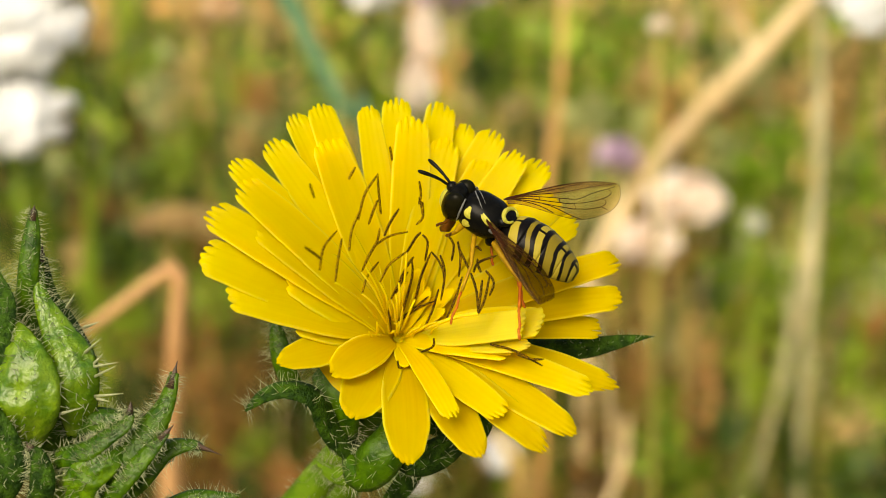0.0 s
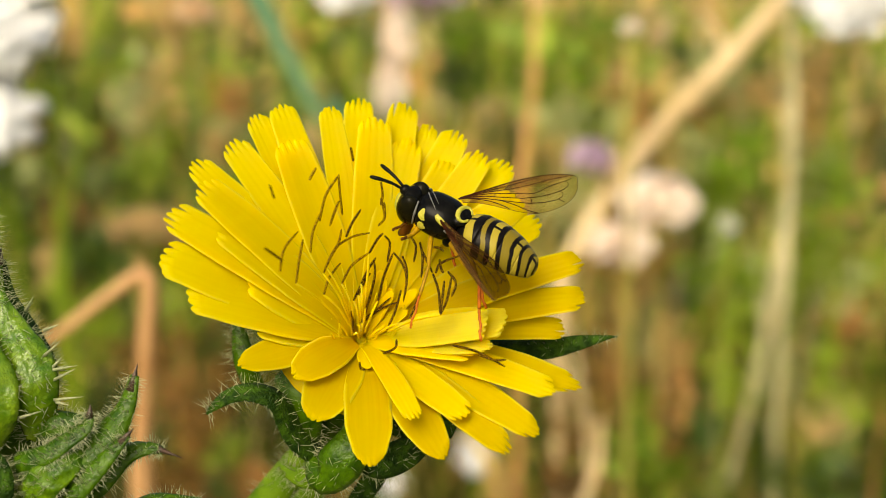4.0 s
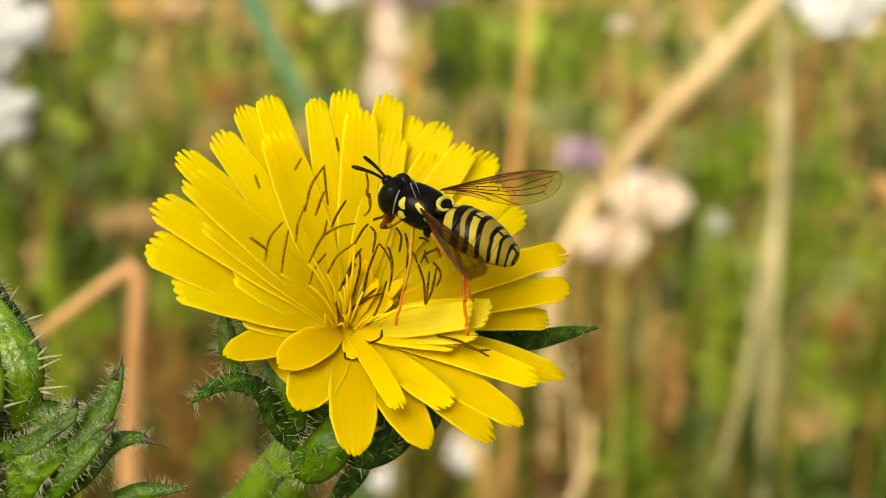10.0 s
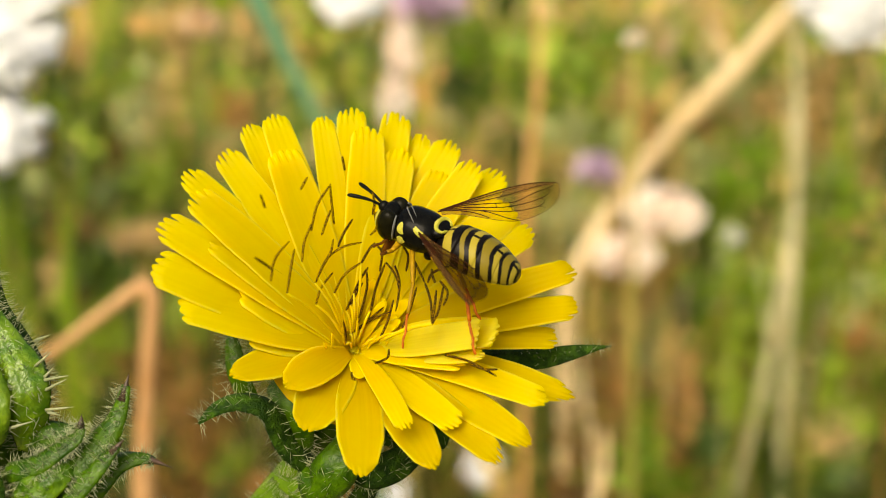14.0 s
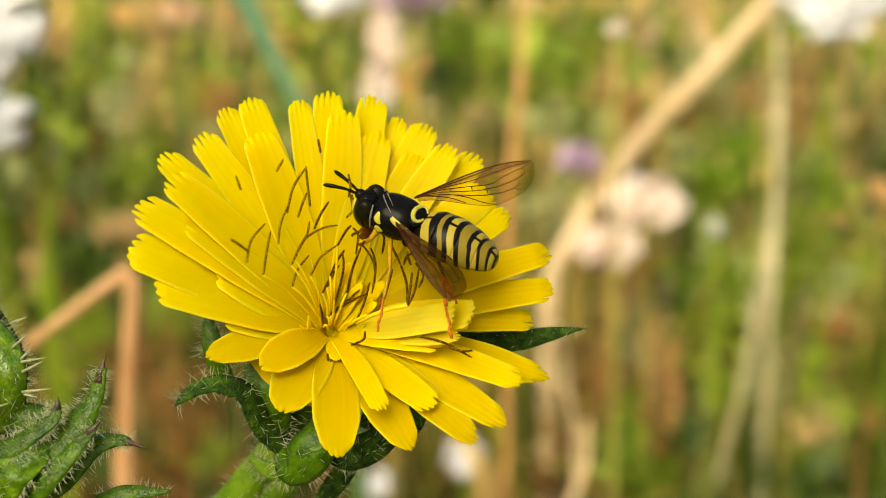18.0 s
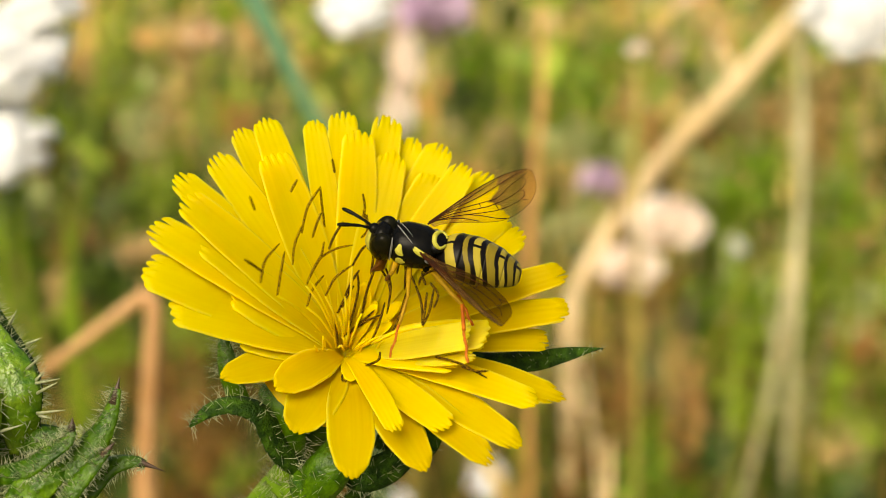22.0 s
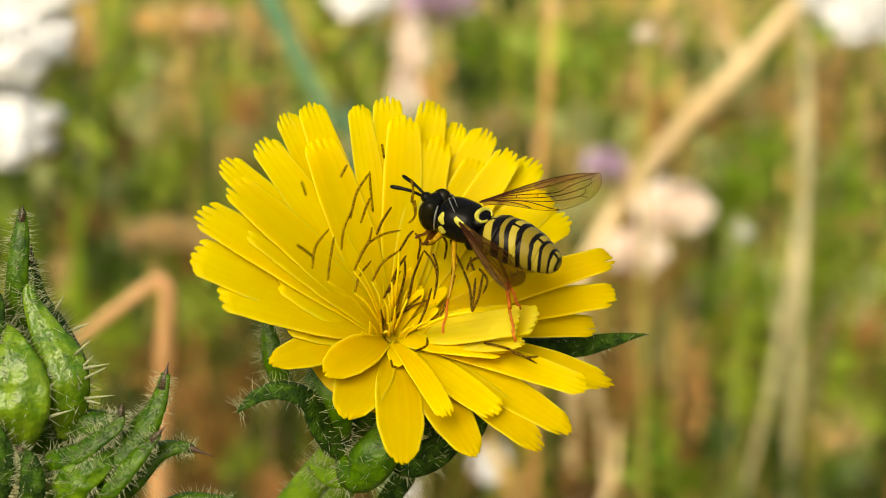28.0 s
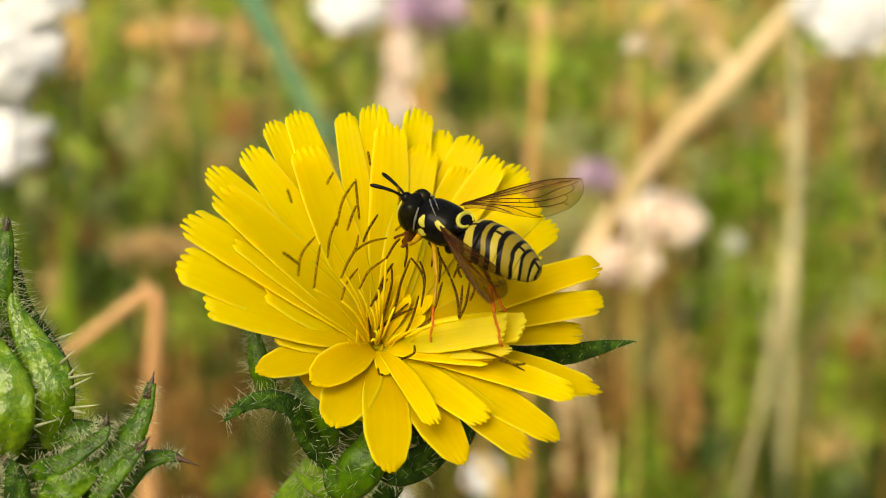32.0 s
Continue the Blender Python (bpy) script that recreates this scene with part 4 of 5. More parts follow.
# cup of bracts below the rays
bm = bmesh.new()
axis = Vector((-4.0, -8.5, -6.5))
turn = (PX * axis.x + PY * axis.y + PZ * axis.z).to_track_quat("Z", "Y").to_matrix()
blob(bm, pv(-2.3, -5.0, -4.2), (4.3 * MM, 4.3 * MM, 6.2 * MM), turn, 28, 18)
inv = part("involucre", bm, GREEN, flower, "swollen bristly green cup")
rnd = random.Random(8)
pts, nors = [], []
for k in range(200):
    d = Vector((rnd.gauss(0, 1), rnd.gauss(0, 1), rnd.gauss(0, 1))).normalized()
    q = turn @ Vector((d.x * 4.3, d.y * 4.3, d.z * 6.2)) * MM
    pts.append(pv(-2.3, -5.0, -4.2) + q)
    nors.append(turn @ d)
bristles(inv, pts, nors, 0.7, 4)
# the hooked bract, the dark spreading bract, and those that press against the cup
bract(flower, [(-2.88, -9.42, 1.00), (-4.87, -7.27, 3.00), (-6.26, -4.24, 5.00), (-8.34, -3.45, 6.00), (-10.05, -3.96, 6.00), (-11.37, -5.07, 6.00)], [0.9, 1.2, 1.05, 0.8, 0.6, 0.12], DARKLEAF, face=(0.2, 0.6, 0.7), cup=0.4, seed=11, hair=60, hair_len=1.15, label="hooked dark green bract")
bract(flower, [(8.91, -0.41, -2.00), (11.59, -0.80, -1.00), (14.68, -0.77, 0.00), (17.27, -0.20, 1.00), (18.97, 0.11, 1.00), (20.31, 0.29, 1.00)], [0.5, 0.75, 0.85, 0.6, 0.28, 0.03], DARKLEAF, face=(0, 0.25, 1), cup=0.3, seed=12, hair=36, hair_len=0.6, label="spreading dark green bract")
bract(flower, [(-3.93, -8.96, 2.00), (-2.70, -10.09, 4.00), (-0.91, -8.29, 5.00), (-0.09, -5.83, 4.00)], [0.5, 1.5, 1.7, 0.7], GREEN, face=(0, 0.1, 1), cup=0.45, seed=13, hair=60, hair_len=0.9)
bract(flower, [(-4.82, -9.18, -1.00), (-4.59, -6.30, 2.00), (-5.17, -3.98, 3.00), (-6.36, -2.53, 2.00)], [1.1, 1.7, 1.6, 0.6], GREEN, face=(-0.3, 0, 1), cup=0.4, seed=14, hair=50, hair_len=0.9)
bract(flower, [(-8.69, -4.38, -3.00), (-9.50, -1.97, -2.00), (-9.86, -0.13, -2.00), (-10.09, 1.48, -2.00)], [0.9, 0.9, 0.75, 0.35], GREEN, face=(-0.2, 0, 1), cup=0.35, seed=15, hair=60, hair_len=1.0)
bract(flower, [(-5.12, 2.51, -5.00), (-9.01, 5.80, -6.00), (-11.53, 7.95, -7.00), (-13.69, 9.87, -7.00)], [0.7, 0.8, 0.7, 0.25], DARKLEAF, face=(0, 0, 1), cup=0.3, seed=16, hair=60, hair_len=0.9)
bract(flower, [(-0.12, -8.59, 3.00), (1.65, -9.09, 4.00), (3.83, -8.37, 3.00), (5.85, -6.87, 1.00)], [1.0, 1.3, 1.2, 0.6], DARKLEAF, face=(0.1, 0, 1), cup=0.35, seed=17, hair=60, hair_len=1.0)
bract(flower, [(2.48, -6.32, 0.00), (5.65, -7.23, 0.00), (6.78, -6.41, 0.00), (7.95, -4.62, -1.00)], [1.2, 1.3, 1.0, 0.5], DARKLEAF, face=(0.2, 0, 1), cup=0.3, seed=18, hair=30, hair_len=0.9)
bract(flower, [(2.08, -9.48, -3.00), (1.29, -10.87, -3.00), (0.23, -12.36, -3.00), (-0.79, -13.66, -3.00), (-1.72, -15.28, -3.00)], [0.6, 0.85, 0.9, 0.7, 0.3], DARKLEAF, face=(0, 0.1, 1), cup=0.3, seed=19, hair=50, hair_len=0.7)
bract(flower, [(-6.92, -10.57, -4.00), (-4.90, -11.26, -2.00), (-3.00, -10.78, -1.00), (-2.03, -9.71, 0.00)], [0.3, 0.8, 0.9, 0.4], STEMGREEN, face=(0, 0.1, 1), cup=0.3, seed=20, hair=60, hair_len=0.9)


def stem(parent, pts, radii, seed, hairs, name="stem", material=None):
    bm = bmesh.new()
    line = run(pts[:-1], 22, pts[-1])
    rad = spline([(r, 0, 0) for r in radii], 28)
    tube(bm, line, [r.x * MM for r in rad], 14)
    ob = part(name, bm, material or STEMGREEN, parent)
    rnd = random.Random(seed)
    p, nv = [], []
    for k in range(hairs):
        i = min(int(rnd.random() * 22), 21)
        d = Vector((rnd.gauss(0, 1), rnd.gauss(0, 1), rnd.gauss(0, 1)))
        ax = (line[i + 1] - line[i]).normalized()
        d = (d - ax * d.dot(ax)).normalized()
        p.append(line[i].lerp(line[i + 1], rnd.random()) + d * rad[i].x * MM)
        nv.append(d)
    if hairs:
        bristles(ob, p, nv, 0.8, seed + 1)
    return ob


stem(flower, [pv(-3.23, -8.36, -5.00), pv(-5.68, -10.88, -6.00), pv(-8.40, -14.16, -7.00), pv(-13.40, -20.88, -10.00), pv(-17.87, -33.72, -13.00), Vector((-0.045, 0.0, -0.005))], [1.7, 1.45, 1.5, 1.5, 1.6, 2.4], 31, 420)
# a paler side stem behind the main one
stem(flower, [pv(-3.4, -10.4, -16.0), pv(-4.9, -14.0, -16.5), pv(-6.5, -16.6, -17.0), pv(-9.1, -21.8, -18.0), pv(-15.0, -40.0, -20.0), Vector((-0.042, 0.02, -0.005))], [1.2, 1.35, 1.4, 1.5, 1.6, 2.2], 35, 160, "side_stem")

# the unopened bud on its own stem
BUDBASE = pv(-26.04, -11.22, 3.00)
bud = thing("flower_bud", BUDBASE, "unopened oxtongue bud with blistered bristly green bracts", "flower bud")
stem(bud, [pv(-25.70, -8.89, 1.00), pv(-26.15, -13.36, 1.00), pv(-28.07, -20.58, -1.00), pv(-30.04, -37.33, -3.00), Vector((-0.075, -0.005, -0.005))], [3.4, 2.2, 1.5, 1.6, 2.4], 41, 120)
bm = bmesh.new()
blob(bm, pv(-28.09, -5.19, 2.00), (4.4 * MM, 3.6 * MM, 6.2 * MM), None, 24, 16)
part("bud_body", bm, GREEN, bud)
B = bract
B(bud, [(-28.19, -8.14, 6.00), (-27.57, -4.50, 8.00), (-27.57, -1.98, 8.00), (-28.30, 0.46, 7.00), (-29.79, 2.05, 5.00)], [1.0, 2.9, 2.6, 1.2, 0.2], BLISTER, face=(-0.1, 0, 1), cup=0.42, seed=51, hair=80, hair_len=1.0, wrinkle=0.5, label="blistered light green bract")
B(bud, [(-24.19, -7.00, 5.00), (-23.87, -3.77, 7.00), (-24.29, -1.23, 7.00), (-25.63, 1.04, 6.00), (-27.12, 3.78, 5.00), (-27.33, 6.88, 4.00)], [0.9, 1.7, 1.8, 1.2, 0.55, 0.12], BLISTER, face=(0.3, 0, 1), cup=0.42, seed=52, hair=120, hair_len=1.0, wrinkle=0.4, label="blistered light green bract", tip=0.8)
B(bud, [(-28.24, -1.56, 3.00), (-28.37, 2.00, 4.00), (-28.07, 5.07, 5.00), (-27.81, 8.09, 5.00), (-27.64, 10.16, 5.00)], [1.2, 1.0, 0.85, 0.7, 0.25], GREEN, face=(0, 0, 1), cup=0.45, seed=53, hair=130, hair_len=0.8, tip=0.4)
B(bud, [(-24.02, -3.65, 4.00), (-24.24, -1.48, 4.00), (-25.33, 1.13, 4.00), (-26.72, 3.74, 4.00), (-27.07, 6.57, 4.00)], [1.2, 1.2, 0.9, 0.6, 0.15], DARKLEAF, face=(0.6, 0, 0.8), cup=0.4, seed=54, hair=110, hair_len=0.8)
B(bud, [(-30.32, -6.43, 6.00), (-30.21, -2.92, 7.00), (-30.00, 0.46, 7.00), (-29.47, 2.96, 6.00), (-30.44, 5.50, 5.00)], [1.6, 1.8, 1.5, 0.9, 0.2], DARKLEAF, face=(-0.3, 0, 1), cup=0.4, seed=55, hair=90, hair_len=0.9, wrinkle=0.3)
# lower bracts take darker greens, for the deep shadows between them
B(bud, [(-30.50, -12.03, 8.00), (-28.72, -9.77, 9.00), (-28.51, -7.70, 9.00), (-29.34, -5.21, 9.00), (-30.92, -3.66, 8.00)], [1.0, 1.5, 1.4, 0.8, 0.3], DARKLEAF, face=(0, 0, 1), cup=0.4, seed=56, hair=90, hair_len=0.9, wrinkle=0.3)
B(bud, [(-25.06, -8.35, 8.00), (-22.71, -7.70, 9.00), (-21.05, -6.66, 9.00), (-19.60, -5.62, 9.00), (-19.35, -4.46, 9.00)], [0.9, 0.9, 0.75, 0.55, 0.2], GREEN, face=(-0.2, 0.5, 0.8), cup=0.4, seed=57, hair=105, hair_len=0.9, tip=0.5)
B(bud, [(-23.65, -12.22, 7.00), (-20.88, -9.10, 8.00), (-18.57, -6.80, 8.00), (-17.03, -4.50, 8.00), (-16.31, -1.98, 8.00)], [1.2, 1.4, 1.4, 0.85, 0.4], GREEN, face=(-0.3, 0.3, 0.9), cup=0.5, seed=58, hair=98, hair_len=0.8, tip=0.9)
B(bud, [(-22.13, -12.45, 8.00), (-20.22, -10.18, 9.00), (-18.36, -8.11, 9.00), (-16.66, -6.25, 9.00)], [0.9, 0.95, 0.8, 0.3], GREEN, face=(-0.3, 0.4, 0.9), cup=0.4, seed=59, hair=84, hair_len=0.9, tip=0.7)
B(bud, [(-22.21, -12.41, 6.00), (-19.43, -10.11, 7.00), (-17.31, -7.99, 7.00), (-15.41, -7.49, 7.00), (-14.44, -7.70, 7.00)], [1.0, 1.2, 0.9, 0.5, 0.3], GREEN, face=(-0.1, 0.5, 0.9), cup=0.4, seed=60, hair=77, hair_len=0.8, tip=1.6)
B(bud, [(-25.84, -13.05, 6.00), (-24.02, -10.77, 8.00), (-22.71, -9.27, 9.00), (-21.05, -8.32, 9.00), (-19.83, -7.43, 8.00)], [1.4, 1.9, 1.8, 1.2, 0.3], LIGHTLEAF, face=(-0.1, 0.3, 1), cup=0.35, seed=61, hair=112, hair_len=0.9, wrinkle=0.4)
B(bud, [(-24.62, -6.57, 5.00), (-23.07, -5.79, 6.00), (-21.79, -5.67, 6.00), (-20.59, -5.50, 6.00)], [0.7, 1.0, 0.9, 0.4], GREEN, face=(0, 0.4, 0.9), cup=0.4, seed=62, hair=70, hair_len=0.8)
B(bud, [(-26.74, -12.24, 8.00), (-25.67, -10.10, 9.50), (-25.87, -8.24, 9.50), (-26.77, -7.28, 9.00)], [0.9, 1.0, 0.7, 0.2], DARKLEAF, face=(0, 0.2, 1), cup=0.4, seed=63, hair=60, hair_len=0.8, tip=0.5)
B(bud, [(-17.29, -12.60, 5.00), (-15.57, -11.83, 5.00), (-13.84, -11.74, 5.00), (-11.90, -11.65, 5.00)], [0.8, 0.7, 0.5, 0.12], GREEN, face=(0, 0.5, 1), cup=0.4, seed=64, hair=40, hair_len=0.7)
# the long stout spines on the bud's flank
for a, b in (((-22.68, -1.65, 7.00), (-20.50, -1.23, 8.00)), ((-22.56, -2.41, 7.00), (-20.67, -1.48, 8.00)), ((-22.47, -3.85, 7.00), (-20.12, -3.53, 8.00)), ((-23.23, -0.60, 7.00), (-21.80, 0.53, 8.00)), ((-23.49, 1.25, 6.00), (-22.13, 1.73, 7.00)), ((-22.30, -4.02, 7.00), (-21.09, -4.16, 8.00)), ((-25.14, 2.70, 5.00), (-24.26, 3.81, 6.00)), ((-25.06, -5.12, 8.00), (-22.87, -4.46, 9.00)), ((-22.60, -1.44, 7.00), (-21.88, -0.72, 7.00))):
    p, q = pv(*a), pv(*b)
    bm = bmesh.new()
    tube(bm, [p, p.lerp(q, 0.5), q], [0.14 * MM, 0.09 * MM, 0.02 * MM], 6)
    part("spine", bm, HAIR, bud, "stout pale spine")


# ---- the hoverfly ----
FLY = [
    (0.0, pose(0.00686, -0.00367, 0.41069, -25.29, -28.17, 162.71)),
    (0.5, pose(0.00674, -0.00361, 0.41076, -24.81, -26.81, 161.54)),
    (1.0, pose(0.00682, -0.00359, 0.41069, -26.33, -25.77, 161.55)),
    (1.5, pose(0.00688, -0.00357, 0.41077, -26.47, -26.45, 161.77)),
    (2.0, pose(0.00679, -0.00364, 0.41075, -26.45, -26.68, 162.98)),
    (2.5, pose(0.00679, -0.00371, 0.41079, -27.78, -25.78, 161.92)),
    (3.0, pose(0.00689, -0.00388, 0.41073, -25.53, -28.59, 164.80)),
    (3.5, pose(0.00668, -0.00395, 0.41076, -26.75, -26.80, 163.12)),
    (5.5, pose(0.00580, -0.00426, 0.41059, -21.01, -16.60, 155.68)),
    (6.0, pose(0.00624, -0.00435, 0.41085, -18.92, -21.59, 156.22)),
    (6.5, pose(0.00612, -0.00440, 0.41083, -19.78, -22.08, 156.17)),
    (7.0, pose(0.00618, -0.00455, 0.41089, -19.43, -19.84, 155.03)),
    (7.5, pose(0.00618, -0.00478, 0.41093, -19.29, -19.97, 155.87)),
    (8.0, pose(0.00620, -0.00485, 0.41094, -19.36, -20.02, 155.34)),
    (8.5, pose(0.00616, -0.00498, 0.41100, -19.28, -20.09, 155.39)),
    (9.0, pose(0.00613, -0.00498, 0.41096, -19.29, -20.90, 155.46)),
    (9.5, pose(0.00611, -0.00502, 0.41098, -19.31, -21.12, 155.80)),
    (10.0, pose(0.00606, -0.00503, 0.41092, -19.99, -21.67, 155.68)),
    (10.5, pose(0.00605, -0.00500, 0.41091, -20.16, -21.71, 156.35)),
    (11.0, pose(0.00602, -0.00494, 0.41089, -20.57, -21.75, 156.68)),
    (11.5, pose(0.00605, -0.00485, 0.41084, -20.33, -21.79, 155.99)),
    (12.0, pose(0.00602, -0.00478, 0.41082, -20.74, -22.06, 156.42)),
    (12.5, pose(0.00598, -0.00472, 0.41080, -20.80, -21.93, 156.46)),
    (13.0, pose(0.00590, -0.00471, 0.41080, -21.52, -21.14, 157.10)),
    (13.5, pose(0.00572, -0.00480, 0.41079, -21.67, -20.33, 156.39)),
    (14.0, pose(0.00547, -0.00486, 0.41058, -23.88, -18.57, 156.81)),
    (14.5, pose(0.00549, -0.00474, 0.41095, -24.19, -20.50, 157.19)),
    (16.5, pose(0.00569, -0.00460, 0.41012, -30.15, -18.71, 158.71)),
    (17.0, pose(0.00567, -0.00462, 0.41013, -31.71, -18.57, 159.01)),
    (17.5, pose(0.00559, -0.00465, 0.41017, -32.01, -18.56, 159.48)),
    (18.0, pose(0.00557, -0.00464, 0.41017, -31.06, -18.67, 159.46)),
    (18.5, pose(0.00550, -0.00460, 0.41007, -31.35, -18.18, 159.81)),
    (19.0, pose(0.00547, -0.00441, 0.41018, -32.16, -18.42, 159.70)),
    (19.5, pose(0.00533, -0.00426, 0.41028, -33.97, -20.68, 162.86)),
    (20.0, pose(0.00558, -0.00426, 0.40998, -35.25, -17.14, 164.31)),
    (20.5, pose(0.00545, -0.00431, 0.40980, -35.09, -16.49, 163.54)),
    (21.0, pose(0.00542, -0.00439, 0.40980, -36.02, -14.08, 161.97)),
    (21.5, pose(0.00532, -0.00443, 0.40980, -37.07, -13.48, 161.77)),
    (22.0, pose(0.00576, -0.00455, 0.40952, -36.80, -13.97, 176.01)),
    (22.5, pose(0.00703, -0.00491, 0.40874, -38.70, -8.54, -169.52)),
    (23.0, pose(0.00660, -0.00474, 0.40900, -37.40, -12.45, -170.37)),
    (23.5, pose(0.00620, -0.00466, 0.40902, -35.33, -10.55, -178.65)),
    (24.0, pose(0.00553, -0.00454, 0.40940, -33.17, -14.53, 170.58)),
    (24.5, pose(0.00542, -0.00463, 0.40897, -34.76, -12.25, 170.83)),
    (25.0, pose(0.00525, -0.00452, 0.40903, -34.03, -12.14, 168.70)),
    (25.5, pose(0.00523, -0.00452, 0.40903, -34.08, -11.79, 168.36)),
    (27.5, pose(0.00560, -0.00406, 0.41027, -23.53, -16.97, 152.94)),
    (28.0, pose(0.00568, -0.00404, 0.41022, -22.64, -16.89, 152.42)),
    (28.5, pose(0.00563, -0.00412, 0.41014, -23.89, -17.07, 153.10)),
    (29.0, pose(0.00556, -0.00426, 0.41010, -24.78, -17.37, 154.05)),
    (29.5, pose(0.00545, -0.00443, 0.41012, -25.53, -17.76, 155.13)),
    (30.0, pose(0.00561, -0.00456, 0.41073, -25.92, -20.82, 154.93)),
    (30.5, pose(0.00565, -0.00477, 0.41066, -24.75, -20.88, 153.89)),
    (31.0, pose(0.00547, -0.00488, 0.41059, -25.55, -21.23, 155.56)),
    (31.5, pose(0.00528, -0.00495, 0.41056, -25.82, -21.40, 155.36)),
    (32.0, pose(0.00516, -0.00495, 0.41073, -25.30, -21.34, 155.72)),
]
hoverfly = thing("hoverfly", (0, 0, 0), "black and yellow banded hoverfly with amber wings on the flower", "insect")


def fm(x, y, z):
    return Vector((x, y, z)) * MM


def cap_patch(bm, centre, radii, way, a, b, spin=0.0, lift=1.012, bite=0.0, power=(1.0, 1.0), ragged=1.0):
    """A thin shield on an ellipsoid, round the point that lies the given way; bite hollows one side."""
    way = Vector(way).normalized()
    u = way.orthogonal().normalized()
    u = Matrix.Rotation(radians(spin), 3, way) @ u
    v = way.cross(u)
    rings, seg = 4, 24
    rows = []
    for i in range(rings + 1):
        r = i / rings
        row = []
        for k in range(seg):
            t = 2 * math.pi * k / seg
            wavy = 1 + ragged * (0.13 * math.sin(3 * t + spin) + 0.05 * math.sin(5 * t + 2 * spin))
            x, y = math.cos(t) * a * r * wavy, math.sin(t) * b * r * wavy
            x -= bite * (y / b) ** 2 * a
            d = (way + u * x + v * y).normalized()
            lo, hi = 0.2, 6.0
            for _ in range(24):
                s = (lo + hi) / 2
                full = abs(d.x * s / radii[0]) ** (2 / power[0]) + abs(d.y * s / radii[1]) ** 2 + abs(d.z * s / radii[2]) ** (2 / power[1])
                lo, hi = (s, hi) if full < 1 else (lo, s)
            row.append(bm.verts.new(fm(*centre) + d * s * MM * (lift if i < rings else lift - 0.02)))
        rows.append(row)
    for p, q in zip(rows, rows[1:]):
        for k in range(seg):
            bm.faces.new((p[k], p[(k + 1) % seg], q[(k + 1) % seg], q[k]))
    bm.faces.new(rows[0])


def shield(name, material, parent, centre, radii, way, a, b, spin=0.0, lift=1.012, bite=0.0, label="", power=(1.0, 1.0), ragged=1.0):
    bm = bmesh.new()
    cap_patch(bm, centre, radii, way, a, b, spin, lift, bite, power, ragged)
    bmesh.ops.recalc_face_normals(bm, faces=bm.faces)
    return part(name, bm, material, parent, label)


TH, THR = (0.20, 0, -0.02), (2.04, 1.76, 1.52)
bm = bmesh.new()
blob(bm, fm(*TH), fm(*THR), None, 32, 20)
for v in bm.verts:
    # squarer shoulders, flatter back
    q = v.co / MM
    x, z = (q.x - TH[0]) / THR[0], q.z / THR[2]
    v.co.x = (TH[0] + math.copysign(abs(x) ** 0.72, x) * THR[0]) * MM
    v.co.z = math.copysign(abs(z) ** 0.85, z) * THR[2] * MM
thorax = part("thorax", bm, BLACK, hoverfly, "glossy black thorax")
for s in (1, -1):
    shield("side_mark", YELLOWMARK, thorax, TH, THR, (0.62, s * 1.0, 0.44), 0.17, 0.30, 70 * s, 1.006, 0.3, power=(0.72, 0.85))
    shield("side_mark", YELLOWMARK, thorax, TH, THR, (-0.48, s * 1.0, 0.60), 0.14, 0.50, 110 * s, 1.008, 0.6, power=(0.72, 0.85))
    shield("side_mark", YELLOWMARK, thorax, TH, THR, (0.46, s * 1.0, -0.16), 0.20, 0.27, 10, 1.006, 0.4, power=(0.72, 0.85))
    # grey dust stripes that also draw the gloss highlights along the back
    shield("dust_gloss_stripe", GREYDUST, thorax, TH, THR, (0.65, s * 0.20, 1.0), 0.95, 0.032, 90, 1.004, power=(0.72, 0.85))
# scutellum
SC, SCR = (-1.50, 0, 0.90), (0.80, 1.10, 0.50)
bm = bmesh.new()
blob(bm, fm(*SC), fm(*SCR), None, 24, 14)
scut = part("scutellum", bm, BLACK, hoverfly, "black scutellum with a yellow rim")
bm = bmesh.new()
arc = []
for k in range(25):
    t = math.pi * (1.14 + 1.72 * k / 24)
    d = Vector((-0.22 + 0.60 * math.cos(t), 0.72 * math.sin(t), 0.0))
    d.z = math.sqrt(max(0.05, 1 - d.x ** 2 - d.y ** 2))
    arc.append(fm(SC[0] + d.x * SCR[0], d.y * SCR[1], SC[2] + d.z * SCR[2]))
tube(bm, arc, [MM * (0.10 + 0.10 * math.sin(math.pi * k / 24) ** 2) for k in range(25)], 8)
part("yellow_rim", bm, YELLOWMARK, scut, "pale yellow rim")
# head
HD, HDR = (2.68, 0, -0.18), (0.92, 1.40, 1.42)
bm = bmesh.new()
blob(bm, fm(*HD), fm(*HDR), None, 28, 18)
head = part("head", bm, BLACK, hoverfly)
for s in (1, -1):
    bm = bmesh.new()
    blob(bm, fm(2.44, s * 0.74, -0.22), fm(1.00, 0.82, 1.50), Matrix.Rotation(radians(-10 * s), 3, "X"), 28, 20)
    eye = part("eye", bm, EYE, head, "large dark olive compound eye")
    bm = bmesh.new()
    ring = [fm(1.84 - 0.14 * math.cos(t), s * (0.72 + 0.74 * math.cos(t)), -0.14 + 1.30 * math.sin(t)) for t in (math.pi * (k / 12 * 0.60 - 0.16) for k in range(13))]
    tube(bm, ring, [0.045 * MM + 0.05 * MM * math.sin(math.pi * k / 12) for k in range(13)], 6)
    part("eye_rim", bm, GREYDUST, head, "pale dusted rim behind the eye")
    shield("face_stripe", YELLOWMARK, head, HD, HDR, (1.0, s * 0.30, -0.32), 0.22, 0.70, 0, 1.03)
